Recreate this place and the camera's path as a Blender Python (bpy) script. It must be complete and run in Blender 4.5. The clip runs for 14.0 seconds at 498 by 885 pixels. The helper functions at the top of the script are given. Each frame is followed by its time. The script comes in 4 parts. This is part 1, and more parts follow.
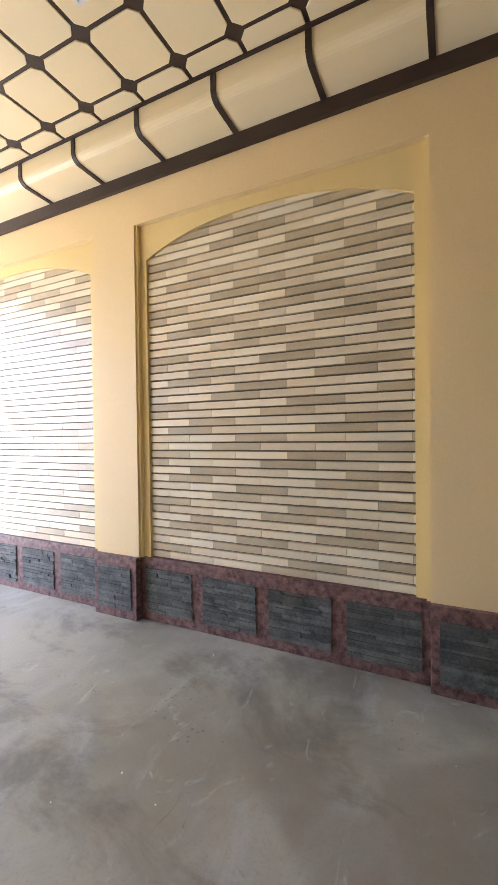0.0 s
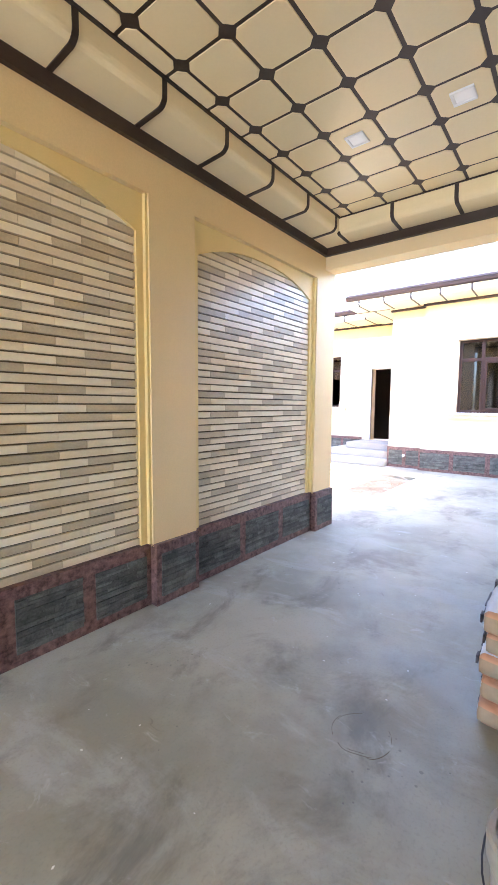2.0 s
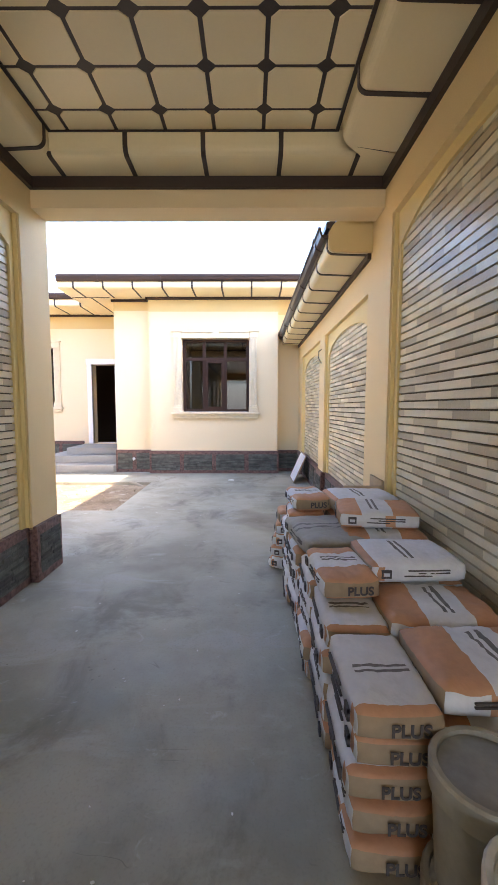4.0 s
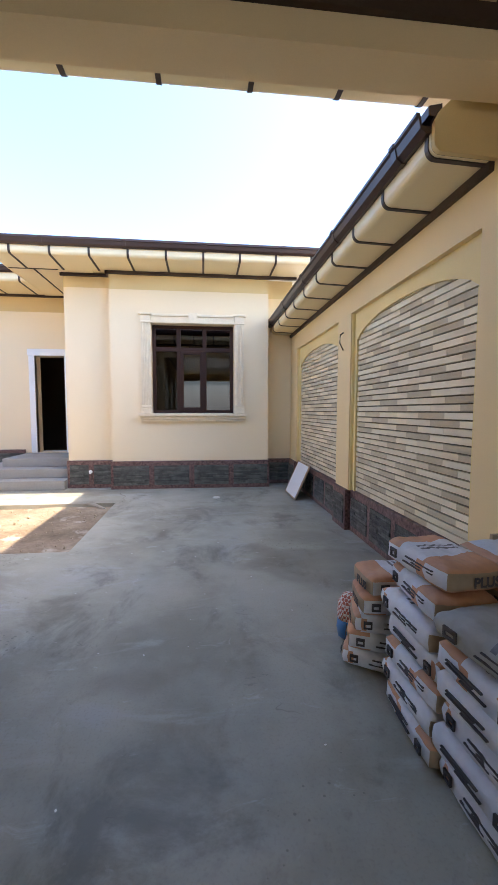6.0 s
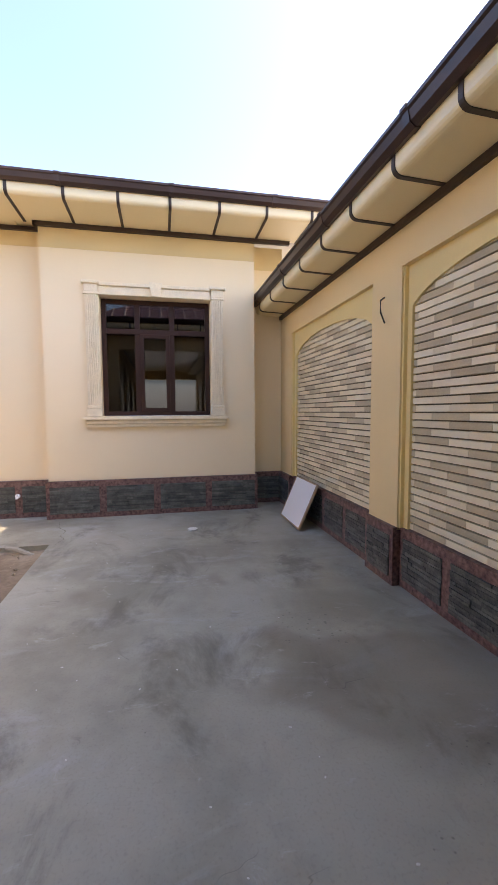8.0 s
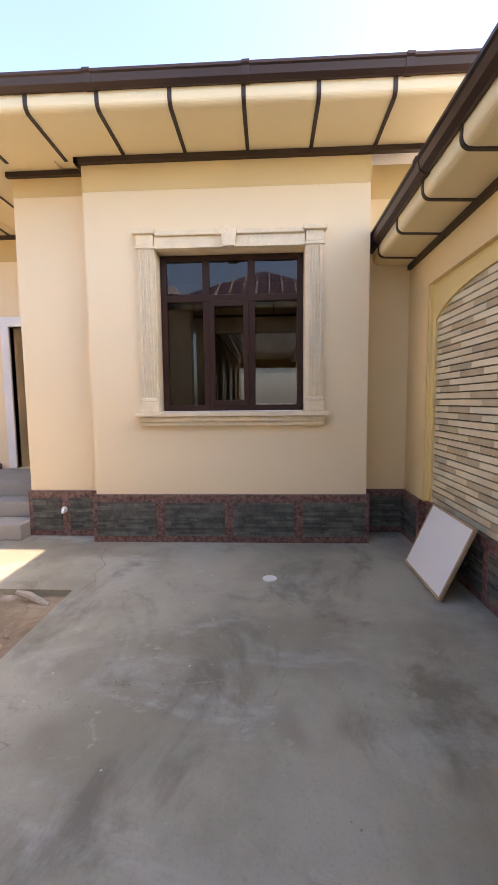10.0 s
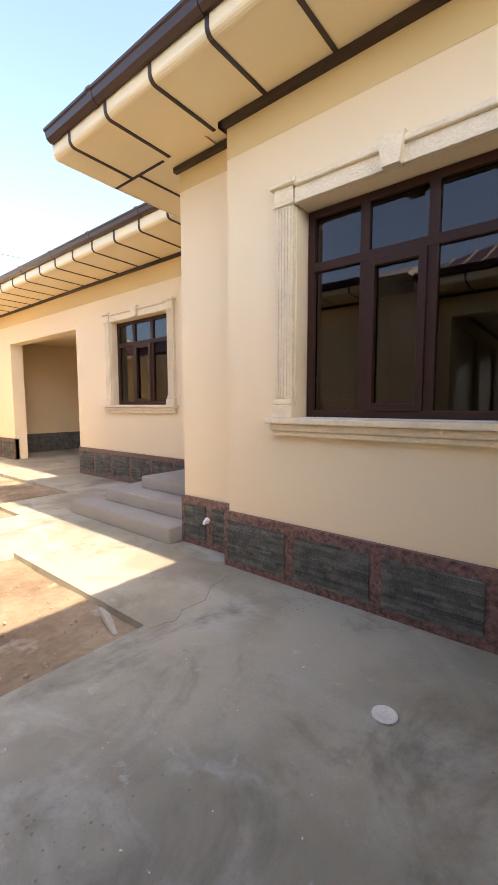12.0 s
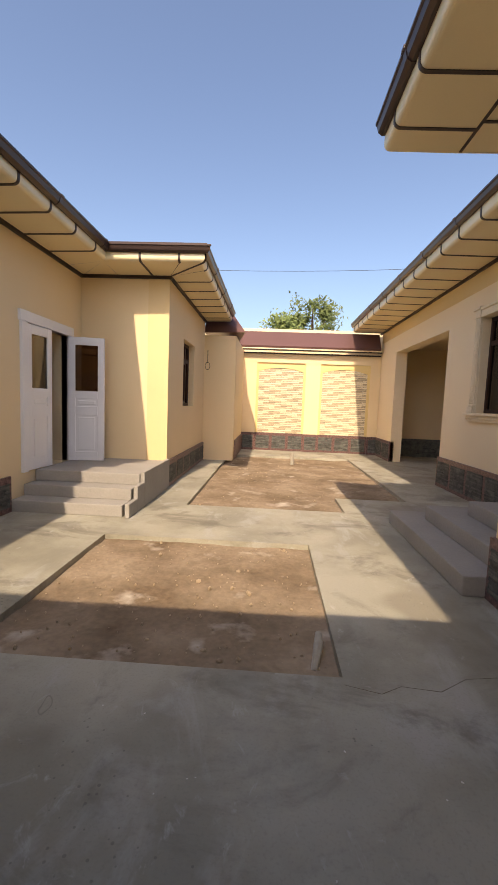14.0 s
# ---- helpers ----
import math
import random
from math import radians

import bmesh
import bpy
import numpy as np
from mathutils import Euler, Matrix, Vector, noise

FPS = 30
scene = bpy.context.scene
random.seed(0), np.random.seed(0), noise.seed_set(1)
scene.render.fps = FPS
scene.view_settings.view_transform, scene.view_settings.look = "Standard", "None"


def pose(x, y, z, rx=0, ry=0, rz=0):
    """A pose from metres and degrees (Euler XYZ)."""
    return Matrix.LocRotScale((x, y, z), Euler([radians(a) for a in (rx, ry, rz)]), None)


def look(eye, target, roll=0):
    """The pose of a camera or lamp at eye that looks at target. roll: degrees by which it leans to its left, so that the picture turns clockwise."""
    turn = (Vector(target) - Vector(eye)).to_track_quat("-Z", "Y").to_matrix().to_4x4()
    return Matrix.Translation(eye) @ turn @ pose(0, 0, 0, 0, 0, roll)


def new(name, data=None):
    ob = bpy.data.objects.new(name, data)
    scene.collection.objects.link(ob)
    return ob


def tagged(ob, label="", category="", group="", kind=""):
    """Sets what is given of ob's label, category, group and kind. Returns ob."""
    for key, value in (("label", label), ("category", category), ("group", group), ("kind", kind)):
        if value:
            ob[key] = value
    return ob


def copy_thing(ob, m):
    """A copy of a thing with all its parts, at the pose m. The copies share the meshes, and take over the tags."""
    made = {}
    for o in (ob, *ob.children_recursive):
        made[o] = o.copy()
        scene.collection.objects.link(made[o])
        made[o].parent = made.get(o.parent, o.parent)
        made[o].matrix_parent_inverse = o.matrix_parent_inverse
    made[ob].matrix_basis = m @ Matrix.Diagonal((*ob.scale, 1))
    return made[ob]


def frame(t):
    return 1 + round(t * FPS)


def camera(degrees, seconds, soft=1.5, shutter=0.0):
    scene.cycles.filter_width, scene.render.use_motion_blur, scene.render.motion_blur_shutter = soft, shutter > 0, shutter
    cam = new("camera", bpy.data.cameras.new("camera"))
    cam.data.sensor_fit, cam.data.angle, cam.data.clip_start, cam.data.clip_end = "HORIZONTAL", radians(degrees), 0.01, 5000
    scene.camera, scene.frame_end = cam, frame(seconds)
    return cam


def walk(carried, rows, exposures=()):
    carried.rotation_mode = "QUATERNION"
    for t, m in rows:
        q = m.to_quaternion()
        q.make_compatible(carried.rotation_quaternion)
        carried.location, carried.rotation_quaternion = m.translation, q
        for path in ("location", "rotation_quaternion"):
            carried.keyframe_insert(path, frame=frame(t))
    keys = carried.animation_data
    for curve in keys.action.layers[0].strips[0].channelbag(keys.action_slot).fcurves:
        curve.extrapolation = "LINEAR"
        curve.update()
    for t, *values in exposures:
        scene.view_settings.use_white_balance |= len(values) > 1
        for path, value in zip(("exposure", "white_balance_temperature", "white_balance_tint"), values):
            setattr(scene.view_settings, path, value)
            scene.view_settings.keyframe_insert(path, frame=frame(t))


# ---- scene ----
cam = camera(62.3, 14.0)
PATH = [
    (0, (-0.119, 0.147, 1.367), (-1.008, 1.938, 1.335), -0.7),
    (0.5, (-0.14, 0.139, 1.419), (-0.22, 2.135, 1.311), -1.7),
    (1, (-0.074, 0.104, 1.435), (0.582, 1.987, 1.277), -1.8),
    (1.5, (0.107, 0.087, 1.489), (1.307, 1.678, 1.315), -0.8),
    (2, (0.296, 0.144, 1.499), (1.859, 1.378, 1.316), 0.4),
    (2.2, (0.368, 0.149, 1.487), (2.036, 1.233, 1.288), 0.6),
    (2.5, (0.473, 0.216, 1.449), (2.28, 1.046, 1.236), 0.3),
    (3, (0.653, 0.423, 1.48), (2.605, 0.816, 1.296), -0.3),
    (5.5, (2.393, 1.144, 1.398), (4.381, 0.999, 1.232), 0.3),
    (6, (2.765, 1.324, 1.398), (4.747, 1.105, 1.245), 0.1),
    (6.5, (3.183, 1.416, 1.388), (5.155, 1.113, 1.238), -0.2),
    (7, (3.619, 1.563, 1.41), (5.566, 1.132, 1.26), -0.3),
    (9.5, (5.708, 1.197, 1.402), (7.694, 1.025, 1.237), -0.7),
    (10, (6.107, 1.126, 1.443), (8.095, 1.223, 1.247), -0.6),
    (10.5, (6.475, 0.966, 1.42), (8.429, 1.355, 1.245), -0.3),
    (11, (6.852, 0.715, 1.445), (8.718, 1.413, 1.267), -0.2),
    (11.5, (7.205, 0.578, 1.446), (8.934, 1.566, 1.263), -0.1),
    (12, (7.55, 0.467, 1.457), (9.087, 1.733, 1.272), -0.1),
    (12.5, (7.859, 0.371, 1.478), (9.121, 1.911, 1.293), 0.2),
    (13, (8.148, 0.409, 1.452), (9.044, 2.188, 1.272), 0.9),
    (13.5, (8.415, 0.476, 1.459), (8.86, 2.418, 1.279), 1.8),
    (14, (8.673, 0.525, 1.459), (8.569, 2.514, 1.272), 2.2),
]
walk(cam, [(t, look(eye, target, roll)) for t, eye, target, roll in PATH], [
    (0, 3.75, 6300, 20), (0.5, 4.75, 5300, 18), (1.5, 4.9, 5600, 15), (2.5, 4.25, 7300, 18), (3.2, 3.75, 7500, 17), (5.5, 2.9, 6900, 12), (7.0, 2.4, 7300, 18),
    (9.5, 2.45, 8400, 20), (12.0, 2.35, 8500, 18), (13.0, 1.55, 8700, 18), (14.0, 0.95, 8700, 18)])

# ---- world, sun, exposure ----
W = bpy.data.worlds.new("sky")
scene.world = W
W.use_nodes = True
SUN_WAY = Vector((0.12, 1.05, -1.0)).normalized()
nt = W.node_tree
sky = nt.nodes.new("ShaderNodeTexSky")
sky.sky_type = "NISHITA"
sky.sun_disc = False
sky.sun_elevation = math.asin(-SUN_WAY.z)
sky.sun_rotation = math.atan2(-SUN_WAY.x, -SUN_WAY.y)
sky.dust_density = 2.6
sky.ozone_density = 7.0
bg = nt.nodes["Background"]
bg.inputs["Strength"].default_value = 0.15
nt.links.new(sky.outputs[0], bg.inputs["Color"])
sun = new("sun", bpy.data.lights.new("sun", "SUN"))
sun.data.energy = 2.6
sun.data.angle = radians(0.6)
sun.data.color = (1.0, 0.93, 0.82)
sun.matrix_world = look((0, 0, 20), Vector((0, 0, 20)) + SUN_WAY)


# daylight from the street through the open gate behind the walker
gate = new("gate_daylight", bpy.data.lights.new("gate_daylight", "AREA"))
gate.data.shape, gate.data.size, gate.data.size_y, gate.data.energy = "RECTANGLE", 2.8, 2.6, 7.5
gate.data.color = (0.78, 0.88, 1.0)
gate.matrix_world = look((-5.6, 1.08, 1.55), (0.0, 1.08, 1.6))


# ---- materials ----
def mat(name, col, rough=0.7, metal=0.0, var=0.12, big=0.6, fine=40.0, bump=0.15, col2=None, rnd=0.0, spec=0.4, big_mix=0.5, mid=0.0, speck=None, island=0.0):
    """A surface with variation at two scales, fine relief and, if asked, a random tone for each piece."""
    m = bpy.data.materials.new(name)
    m.use_nodes = True
    n, l = m.node_tree.nodes, m.node_tree.links
    b = n["Principled BSDF"]
    b.inputs["Roughness"].default_value = rough
    b.inputs["Metallic"].default_value = metal
    b.inputs["Specular IOR Level"].default_value = spec
    geo = n.new("ShaderNodeNewGeometry")
    t1, t2 = n.new("ShaderNodeTexNoise"), n.new("ShaderNodeTexNoise")
    t1.inputs["Scale"].default_value, t1.inputs["Detail"].default_value = big, 6
    t2.inputs["Scale"].default_value, t2.inputs["Detail"].default_value = fine, 3
    for t in (t1, t2):
        l.new(geo.outputs["Position"], t.inputs["Vector"])
    dark = tuple(c * (1 - var * 2) for c in col)
    light = tuple(min(1, c * (1 + var)) for c in col) if col2 is None else col2
    r1 = n.new("ShaderNodeValToRGB")
    r1.color_ramp.elements[0].position, r1.color_ramp.elements[1].position = 0.3, 0.7
    r1.color_ramp.elements[0].color = (*dark, 1)
    r1.color_ramp.elements[1].color = (*light, 1)
    l.new(t1.outputs["Fac"], r1.inputs["Fac"])
    r2 = n.new("ShaderNodeValToRGB")
    r2.color_ramp.elements[0].position, r2.color_ramp.elements[1].position = 0.35, 0.65
    r2.color_ramp.elements[0].color = (*(c * (1 - var) for c in col), 1)
    r2.color_ramp.elements[1].color = (*(min(1, c * (1 + var * 0.6)) for c in col), 1)
    l.new(t2.outputs["Fac"], r2.inputs["Fac"])
    mx = n.new("ShaderNodeMix")
    mx.data_type = "RGBA"
    mx.inputs["Factor"].default_value = big_mix
    l.new(r2.outputs["Color"], mx.inputs["A"])
    l.new(r1.outputs["Color"], mx.inputs["B"])
    out = mx.outputs["Result"]
    if mid:
        t3, t4 = n.new("ShaderNodeTexNoise"), n.new("ShaderNodeTexNoise")
        t3.inputs["Scale"].default_value, t3.inputs["Detail"].default_value, t3.inputs["Distortion"].default_value = mid, 8, 0.6
        t4.inputs["Scale"].default_value, t4.inputs["Detail"].default_value = mid * 0.55, 10
        for t in (t3, t4):
            l.new(geo.outputs["Position"], t.inputs["Vector"])
        r3, r4 = n.new("ShaderNodeValToRGB"), n.new("ShaderNodeValToRGB")
        r3.color_ramp.elements[0].position, r3.color_ramp.elements[1].position = 0.34, 0.56
        r3.color_ramp.elements[0].color, r3.color_ramp.elements[1].color = (0.80, 0.79, 0.77, 1), (1.0, 1.0, 1.0, 1)
        r4.color_ramp.elements[0].position, r4.color_ramp.elements[1].position = 0.60, 0.78
        l.new(t3.outputs["Fac"], r3.inputs["Fac"])
        l.new(t4.outputs["Fac"], r4.inputs["Fac"])
        mul, add = n.new("ShaderNodeMix"), n.new("ShaderNodeMix")
        mul.data_type = add.data_type = "RGBA"
        mul.blend_type = "MULTIPLY"
        mul.inputs["Factor"].default_value = 1.0
        l.new(out, mul.inputs["A"])
        l.new(r3.outputs["Color"], mul.inputs["B"])
        l.new(r4.outputs["Color"], add.inputs["Factor"])
        l.new(mul.outputs["Result"], add.inputs["A"])
        add.inputs["B"].default_value = (*speck, 1)
        out = add.outputs["Result"]
    if rnd or island:
        oi = n.new("ShaderNodeObjectInfo")
        mr = n.new("ShaderNodeMapRange")
        mr.inputs["To Min"].default_value, mr.inputs["To Max"].default_value = 1 - max(rnd, island), 1 + max(rnd, island) * 0.7
        l.new(geo.outputs["Random Per Island"] if island else oi.outputs["Random"], mr.inputs["Value"])
        hs = n.new("ShaderNodeHueSaturation")
        l.new(out, hs.inputs["Color"])
        l.new(mr.outputs["Result"], hs.inputs["Value"])
        out = hs.outputs["Color"]
    l.new(out, b.inputs["Base Color"])
    bp = n.new("ShaderNodeBump")
    bp.inputs["Strength"].default_value = bump
    bp.inputs["Distance"].default_value = 0.01
    l.new(t2.outputs["Fac"], bp.inputs["Height"])
    l.new(bp.outputs["Normal"], b.inputs["Normal"])
    return m


def cement(name):
    """Hand-trowelled cement: cloudy tone, pale smears, damp stains, pits, thin scrapes and a patchy sheen."""
    m = bpy.data.materials.new(name)
    m.use_nodes = True
    n, l = m.node_tree.nodes, m.node_tree.links
    b = n["Principled BSDF"]
    geo = n.new("ShaderNodeNewGeometry")

    def tex(scale, detail, stretch=(1, 1, 1), turn=0.0, warp=0.0, rough=0.5):
        mp = n.new("ShaderNodeMapping")
        mp.inputs["Scale"].default_value = stretch
        mp.inputs["Rotation"].default_value = (0, 0, turn)
        t = n.new("ShaderNodeTexNoise")
        t.inputs["Scale"].default_value, t.inputs["Detail"].default_value = scale, detail
        t.inputs["Distortion"].default_value, t.inputs["Roughness"].default_value = warp, rough
        l.new(geo.outputs["Position"], mp.inputs["Vector"])
        l.new(mp.outputs["Vector"], t.inputs["Vector"])
        return t.outputs["Fac"]

    def span(v, lo, hi, a=0.0, c=1.0):
        r = n.new("ShaderNodeMapRange")
        r.interpolation_type = "SMOOTHSTEP"
        for key, x in (("From Min", lo), ("From Max", hi), ("To Min", a), ("To Max", c)):
            r.inputs[key].default_value = x
        l.new(v, r.inputs["Value"])
        return r.outputs["Result"]

    def calc(op, p, q):
        c = n.new("ShaderNodeMath")
        c.operation = op
        for k, x in enumerate((p, q)):
            if isinstance(x, (int, float)):
                c.inputs[k].default_value = x
            else:
                l.new(x, c.inputs[k])
        return c.outputs[0]

    def over(base, col, fac):
        x = n.new("ShaderNodeMix")
        x.data_type = "RGBA"
        l.new(fac, x.inputs["Factor"])
        if isinstance(base, tuple):
            x.inputs["A"].default_value = (*base, 1)
        else:
            l.new(base, x.inputs["A"])
        x.inputs["B"].default_value = (*col, 1)
        return x.outputs["Result"]

    cloud = tex(0.9, 7, rough=0.6)
    col = over((0.272, 0.256, 0.198), (0.398, 0.380, 0.305), span(cloud, 0.36, 0.62))
    smear = tex(2.6, 6, (1.0, 0.45, 1), 0.5, 0.8, 0.62)
    col = over(col, (0.44, 0.43, 0.39), span(smear, 0.52, 0.68, 0.0, 0.65))
    grime = tex(1.7, 9, (0.7, 1, 1), 2.0, 0.5, 0.68)
    col = over(col, (0.150, 0.138, 0.106), span(grime, 0.50, 0.68, 0.0, 0.75))
    damp = tex(0.55, 3, (1, 1, 1), 1.1, 0.3)
    col = over(col, (0.200, 0.170, 0.125), span(damp, 0.57, 0.63, 0.0, 0.5))
    grain = tex(75, 4)
    col = over(col, (0.17, 0.16, 0.135), span(grain, 0.50, 0.72, 0.0, 0.2))
    chalk = tex(7, 6, (1, 0.6, 1), 0.9, 1.0, 0.7)
    col = over(col, (0.52, 0.51, 0.475), span(chalk, 0.60, 0.74, 0.0, 0.6))
    vor = n.new("ShaderNodeTexVoronoi")
    vor.inputs["Scale"].default_value = 24
    l.new(geo.outputs["Position"], vor.inputs["Vector"])
    where = tex(1.3, 4, (1, 1, 1), 0.3)
    size = calc("MULTIPLY", span(where, 0.50, 0.72), 0.24)
    pit = span(calc("SUBTRACT", size, calc("MULTIPLY", vor.outputs["Distance"], 1.0)), 0.0, 0.05)
    col = over(col, (0.12, 0.105, 0.085), calc("MULTIPLY", pit, 0.5))
    line = tex(1.9, 3, (1, 0.5, 1), 0.7, 1.6)
    near = calc("ABSOLUTE", calc("SUBTRACT", line, 0.5), 0.0)
    gate_ = tex(2.3, 2, (1, 1, 1), 2.6)
    scrape = calc("MULTIPLY", span(near, 0.006, 0.0), span(gate_, 0.62, 0.68))
    col = over(col, (0.13, 0.115, 0.095), calc("MULTIPLY", scrape, 0.45))
    l.new(col, b.inputs["Base Color"])
    l.new(span(smear, 0.35, 0.7, 0.46, 0.68), b.inputs["Roughness"])
    b.inputs["Specular IOR Level"].default_value = 0.45
    h = calc("ADD", calc("MULTIPLY", smear, 0.9), calc("MULTIPLY", grain, 0.08))
    h = calc("SUBTRACT", h, calc("MULTIPLY", calc("ADD", pit, scrape), 0.25))
    bp = n.new("ShaderNodeBump")
    bp.inputs["Strength"].default_value, bp.inputs["Distance"].default_value = 0.35, 0.012
    l.new(h, bp.inputs["Height"])
    l.new(bp.outputs["Normal"], b.inputs["Normal"])
    return m


M_WALL = mat("cream_plaster", (0.84, 0.655, 0.40), 0.85, var=0.04, big=0.5, fine=160, bump=0.12)
M_PALE = mat("pale_plaster", (0.86, 0.695, 0.46), 0.85, var=0.03, big=0.5, fine=160, bump=0.12)
M_BAND = mat("ochre_plaster", (0.72, 0.54, 0.27), 0.8, var=0.05, big=0.6, fine=140, bump=0.12)
M_PILLAR = mat("tan_plaster", (0.80, 0.60, 0.32), 0.6, var=0.06, big=0.7, fine=120, bump=0.08)
M_YELLOW = mat("yellow_plaster", (0.79, 0.60, 0.27), 0.55, var=0.05, big=0.7, fine=120, bump=0.08)
M_TILE = mat("cream_tile", (0.84, 0.73, 0.53), 0.26, var=0.05, big=3, fine=90, bump=0.1, rnd=0.05, spec=0.5)
M_TILEM = mat("beige_tile", (0.74, 0.62, 0.43), 0.28, var=0.07, big=5, fine=80, bump=0.12, rnd=0.07, spec=0.5)
M_TILED = mat("taupe_tile", (0.53, 0.43, 0.285), 0.30, var=0.12, big=6, fine=70, bump=0.15, rnd=0.10, spec=0.5)
TILES = [M_TILED, M_TILEM, M_TILE]
M_JOINT = mat("dark_joint", (0.13, 0.095, 0.055), 0.9, var=0.1)
M_RED = mat("red_terrazzo", (0.13, 0.055, 0.050), 0.4, var=0.45, big=30, fine=95, bump=0.05, col2=(0.38, 0.23, 0.20))
M_SLATE = mat("grey_green_slate", (0.118, 0.122, 0.110), 0.7, var=0.4, big=9, fine=60, bump=0.5, island=0.4)
M_CREAMP = mat("cream_panel", (0.84, 0.70, 0.44), 0.35, var=0.02, big=0.8, fine=60, bump=0.03)
M_CEIL = mat("ceiling_panel", (0.84, 0.70, 0.44), 0.24, var=0.02, big=0.8, fine=60, bump=0.03)
M_STRIP = mat("dark_strip", (0.045, 0.026, 0.018), 0.45, var=0.1)
M_METAL = mat("brown_metal", (0.060, 0.036, 0.030), 0.33, metal=0.3, var=0.08, big=2, fine=50, bump=0.03)
M_ROOF = mat("maroon_roof_sheet", (0.15, 0.075, 0.068), 0.4, metal=0.2, var=0.08)
M_LROOF = mat("pale_roof_sheet", (0.50, 0.45, 0.40), 0.5, metal=0.2, var=0.08)
M_CONC = cement("trowelled_cement")
M_STEP = mat("cement_steps", (0.33, 0.31, 0.28), 0.85, var=0.08, big=2, fine=40, bump=0.3)
M_SOIL = mat("dry_soil", (0.25, 0.172, 0.105), 0.95, var=0.25, big=1.6, fine=22, bump=1.0, col2=(0.46, 0.37, 0.27), mid=5.0, speck=(0.60, 0.53, 0.44))
M_CLOD = mat("clod", (0.36, 0.275, 0.185), 0.95, var=0.2, big=5, fine=40, bump=0.6, rnd=0.3)
M_BROWN = mat("brown_window_profile", (0.045, 0.019, 0.012), 0.5, var=0.08, spec=0.2)
M_STONE = mat("carved_travertine", (0.85, 0.71, 0.50), 0.85, var=0.08, big=9, fine=55, bump=0.8)
M_WHITE = mat("white_paint", (0.80, 0.80, 0.80), 0.35, var=0.03, big=2, fine=60, bump=0.04)
# dark brown that carries the indoor shade in its colour
M_DARKIN = mat("room_shade_brown", (0.16, 0.11, 0.07), 0.9, var=0.1)
M_BAG = mat("white_paper_bag", (0.74, 0.74, 0.77), 0.55, var=0.08, big=7, fine=30, bump=0.5, rnd=0.1)
M_GREYP = mat("grey_print", (0.20, 0.19, 0.19), 0.6, var=0.25, big=20, fine=60)
M_ORANGE = mat("orange_print", (0.60, 0.31, 0.18), 0.55, var=0.1, big=8, fine=30, bump=0.4)
M_BAGG = mat("grey_paper_bag", (0.38, 0.37, 0.34), 0.6, var=0.1, big=7, fine=30, bump=0.5)
M_INK = mat("dark_print", (0.09, 0.075, 0.075), 0.6, var=0.15)
M_KRAFT = mat("kraft_paper", (0.40, 0.29, 0.19), 0.75, var=0.12, big=6, fine=30, bump=0.3)
M_PAIL = mat("grey_white_plastic", (0.40, 0.365, 0.30), 0.4, var=0.12, big=8, fine=40, bump=0.1)
M_PAILW = mat("off_white_plastic", (0.62, 0.58, 0.49), 0.35, var=0.12, big=8, fine=40, bump=0.1)
M_PAILD = mat("grey_pail_lid", (0.30, 0.29, 0.27), 0.35, var=0.15, big=8, fine=40, bump=0.1)
M_PUTTY = mat("dried_putty", (0.78, 0.76, 0.71), 0.9, var=0.15, big=9, fine=60, bump=0.8)
M_BLACK = mat("black_rubber", (0.035, 0.035, 0.045), 0.6, var=0.1)
M_LEAF = mat("leaves", (0.21, 0.27, 0.09), 0.7, var=0.25, big=2, fine=8, rnd=0.25)
M_BARK = mat("bark", (0.13, 0.09, 0.06), 0.9, var=0.25, big=4, fine=20)
M_BLUE = mat("blue_print", (0.06, 0.22, 0.46), 0.5)

M_WEAVE = mat("woven_plastic", (0.70, 0.62, 0.58), 0.5, var=0.1)
wn, wl = M_WEAVE.node_tree.nodes, M_WEAVE.node_tree.links
chk, pos = wn.new("ShaderNodeTexChecker"), wn.new("ShaderNodeNewGeometry")
chk.inputs["Scale"].default_value = 60
chk.inputs["Color1"].default_value, chk.inputs["Color2"].default_value = (0.72, 0.66, 0.62, 1), (0.45, 0.13, 0.09, 1)
wl.new(pos.outputs["Position"], chk.inputs["Vector"])
wl.new(chk.outputs["Color"], wn["Principled BSDF"].inputs["Base Color"])


def glass_mat(name, tint):
    m = bpy.data.materials.new(name)
    m.use_nodes = True
    n, l = m.node_tree.nodes, m.node_tree.links
    out = n["Material Output"]
    tr, gl, mix = n.new("ShaderNodeBsdfTransparent"), n.new("ShaderNodeBsdfGlossy"), n.new("ShaderNodeMixShader")
    fr = n.new("ShaderNodeFresnel")
    fr.inputs["IOR"].default_value = 1.6
    tr.inputs["Color"].default_value = (*tint, 1)
    gl.inputs["Roughness"].default_value = 0.01
    l.new(fr.outputs[0], mix.inputs[0])
    l.new(tr.outputs[0], mix.inputs[1])
    l.new(gl.outputs[0], mix.inputs[2])
    l.new(mix.outputs[0], out.inputs["Surface"])
    return m


M_GLASS = glass_mat("tinted_glass", (0.34, 0.25, 0.19))
M_LAMP = bpy.data.materials.new("lamp_face")
M_LAMP.use_nodes = True
M_LAMP.node_tree.nodes["Principled BSDF"].inputs["Emission Color"].default_value = (1, 0.95, 0.9, 1)
M_LAMP.node_tree.nodes["Principled BSDF"].inputs["Emission Strength"].default_value = 0.01


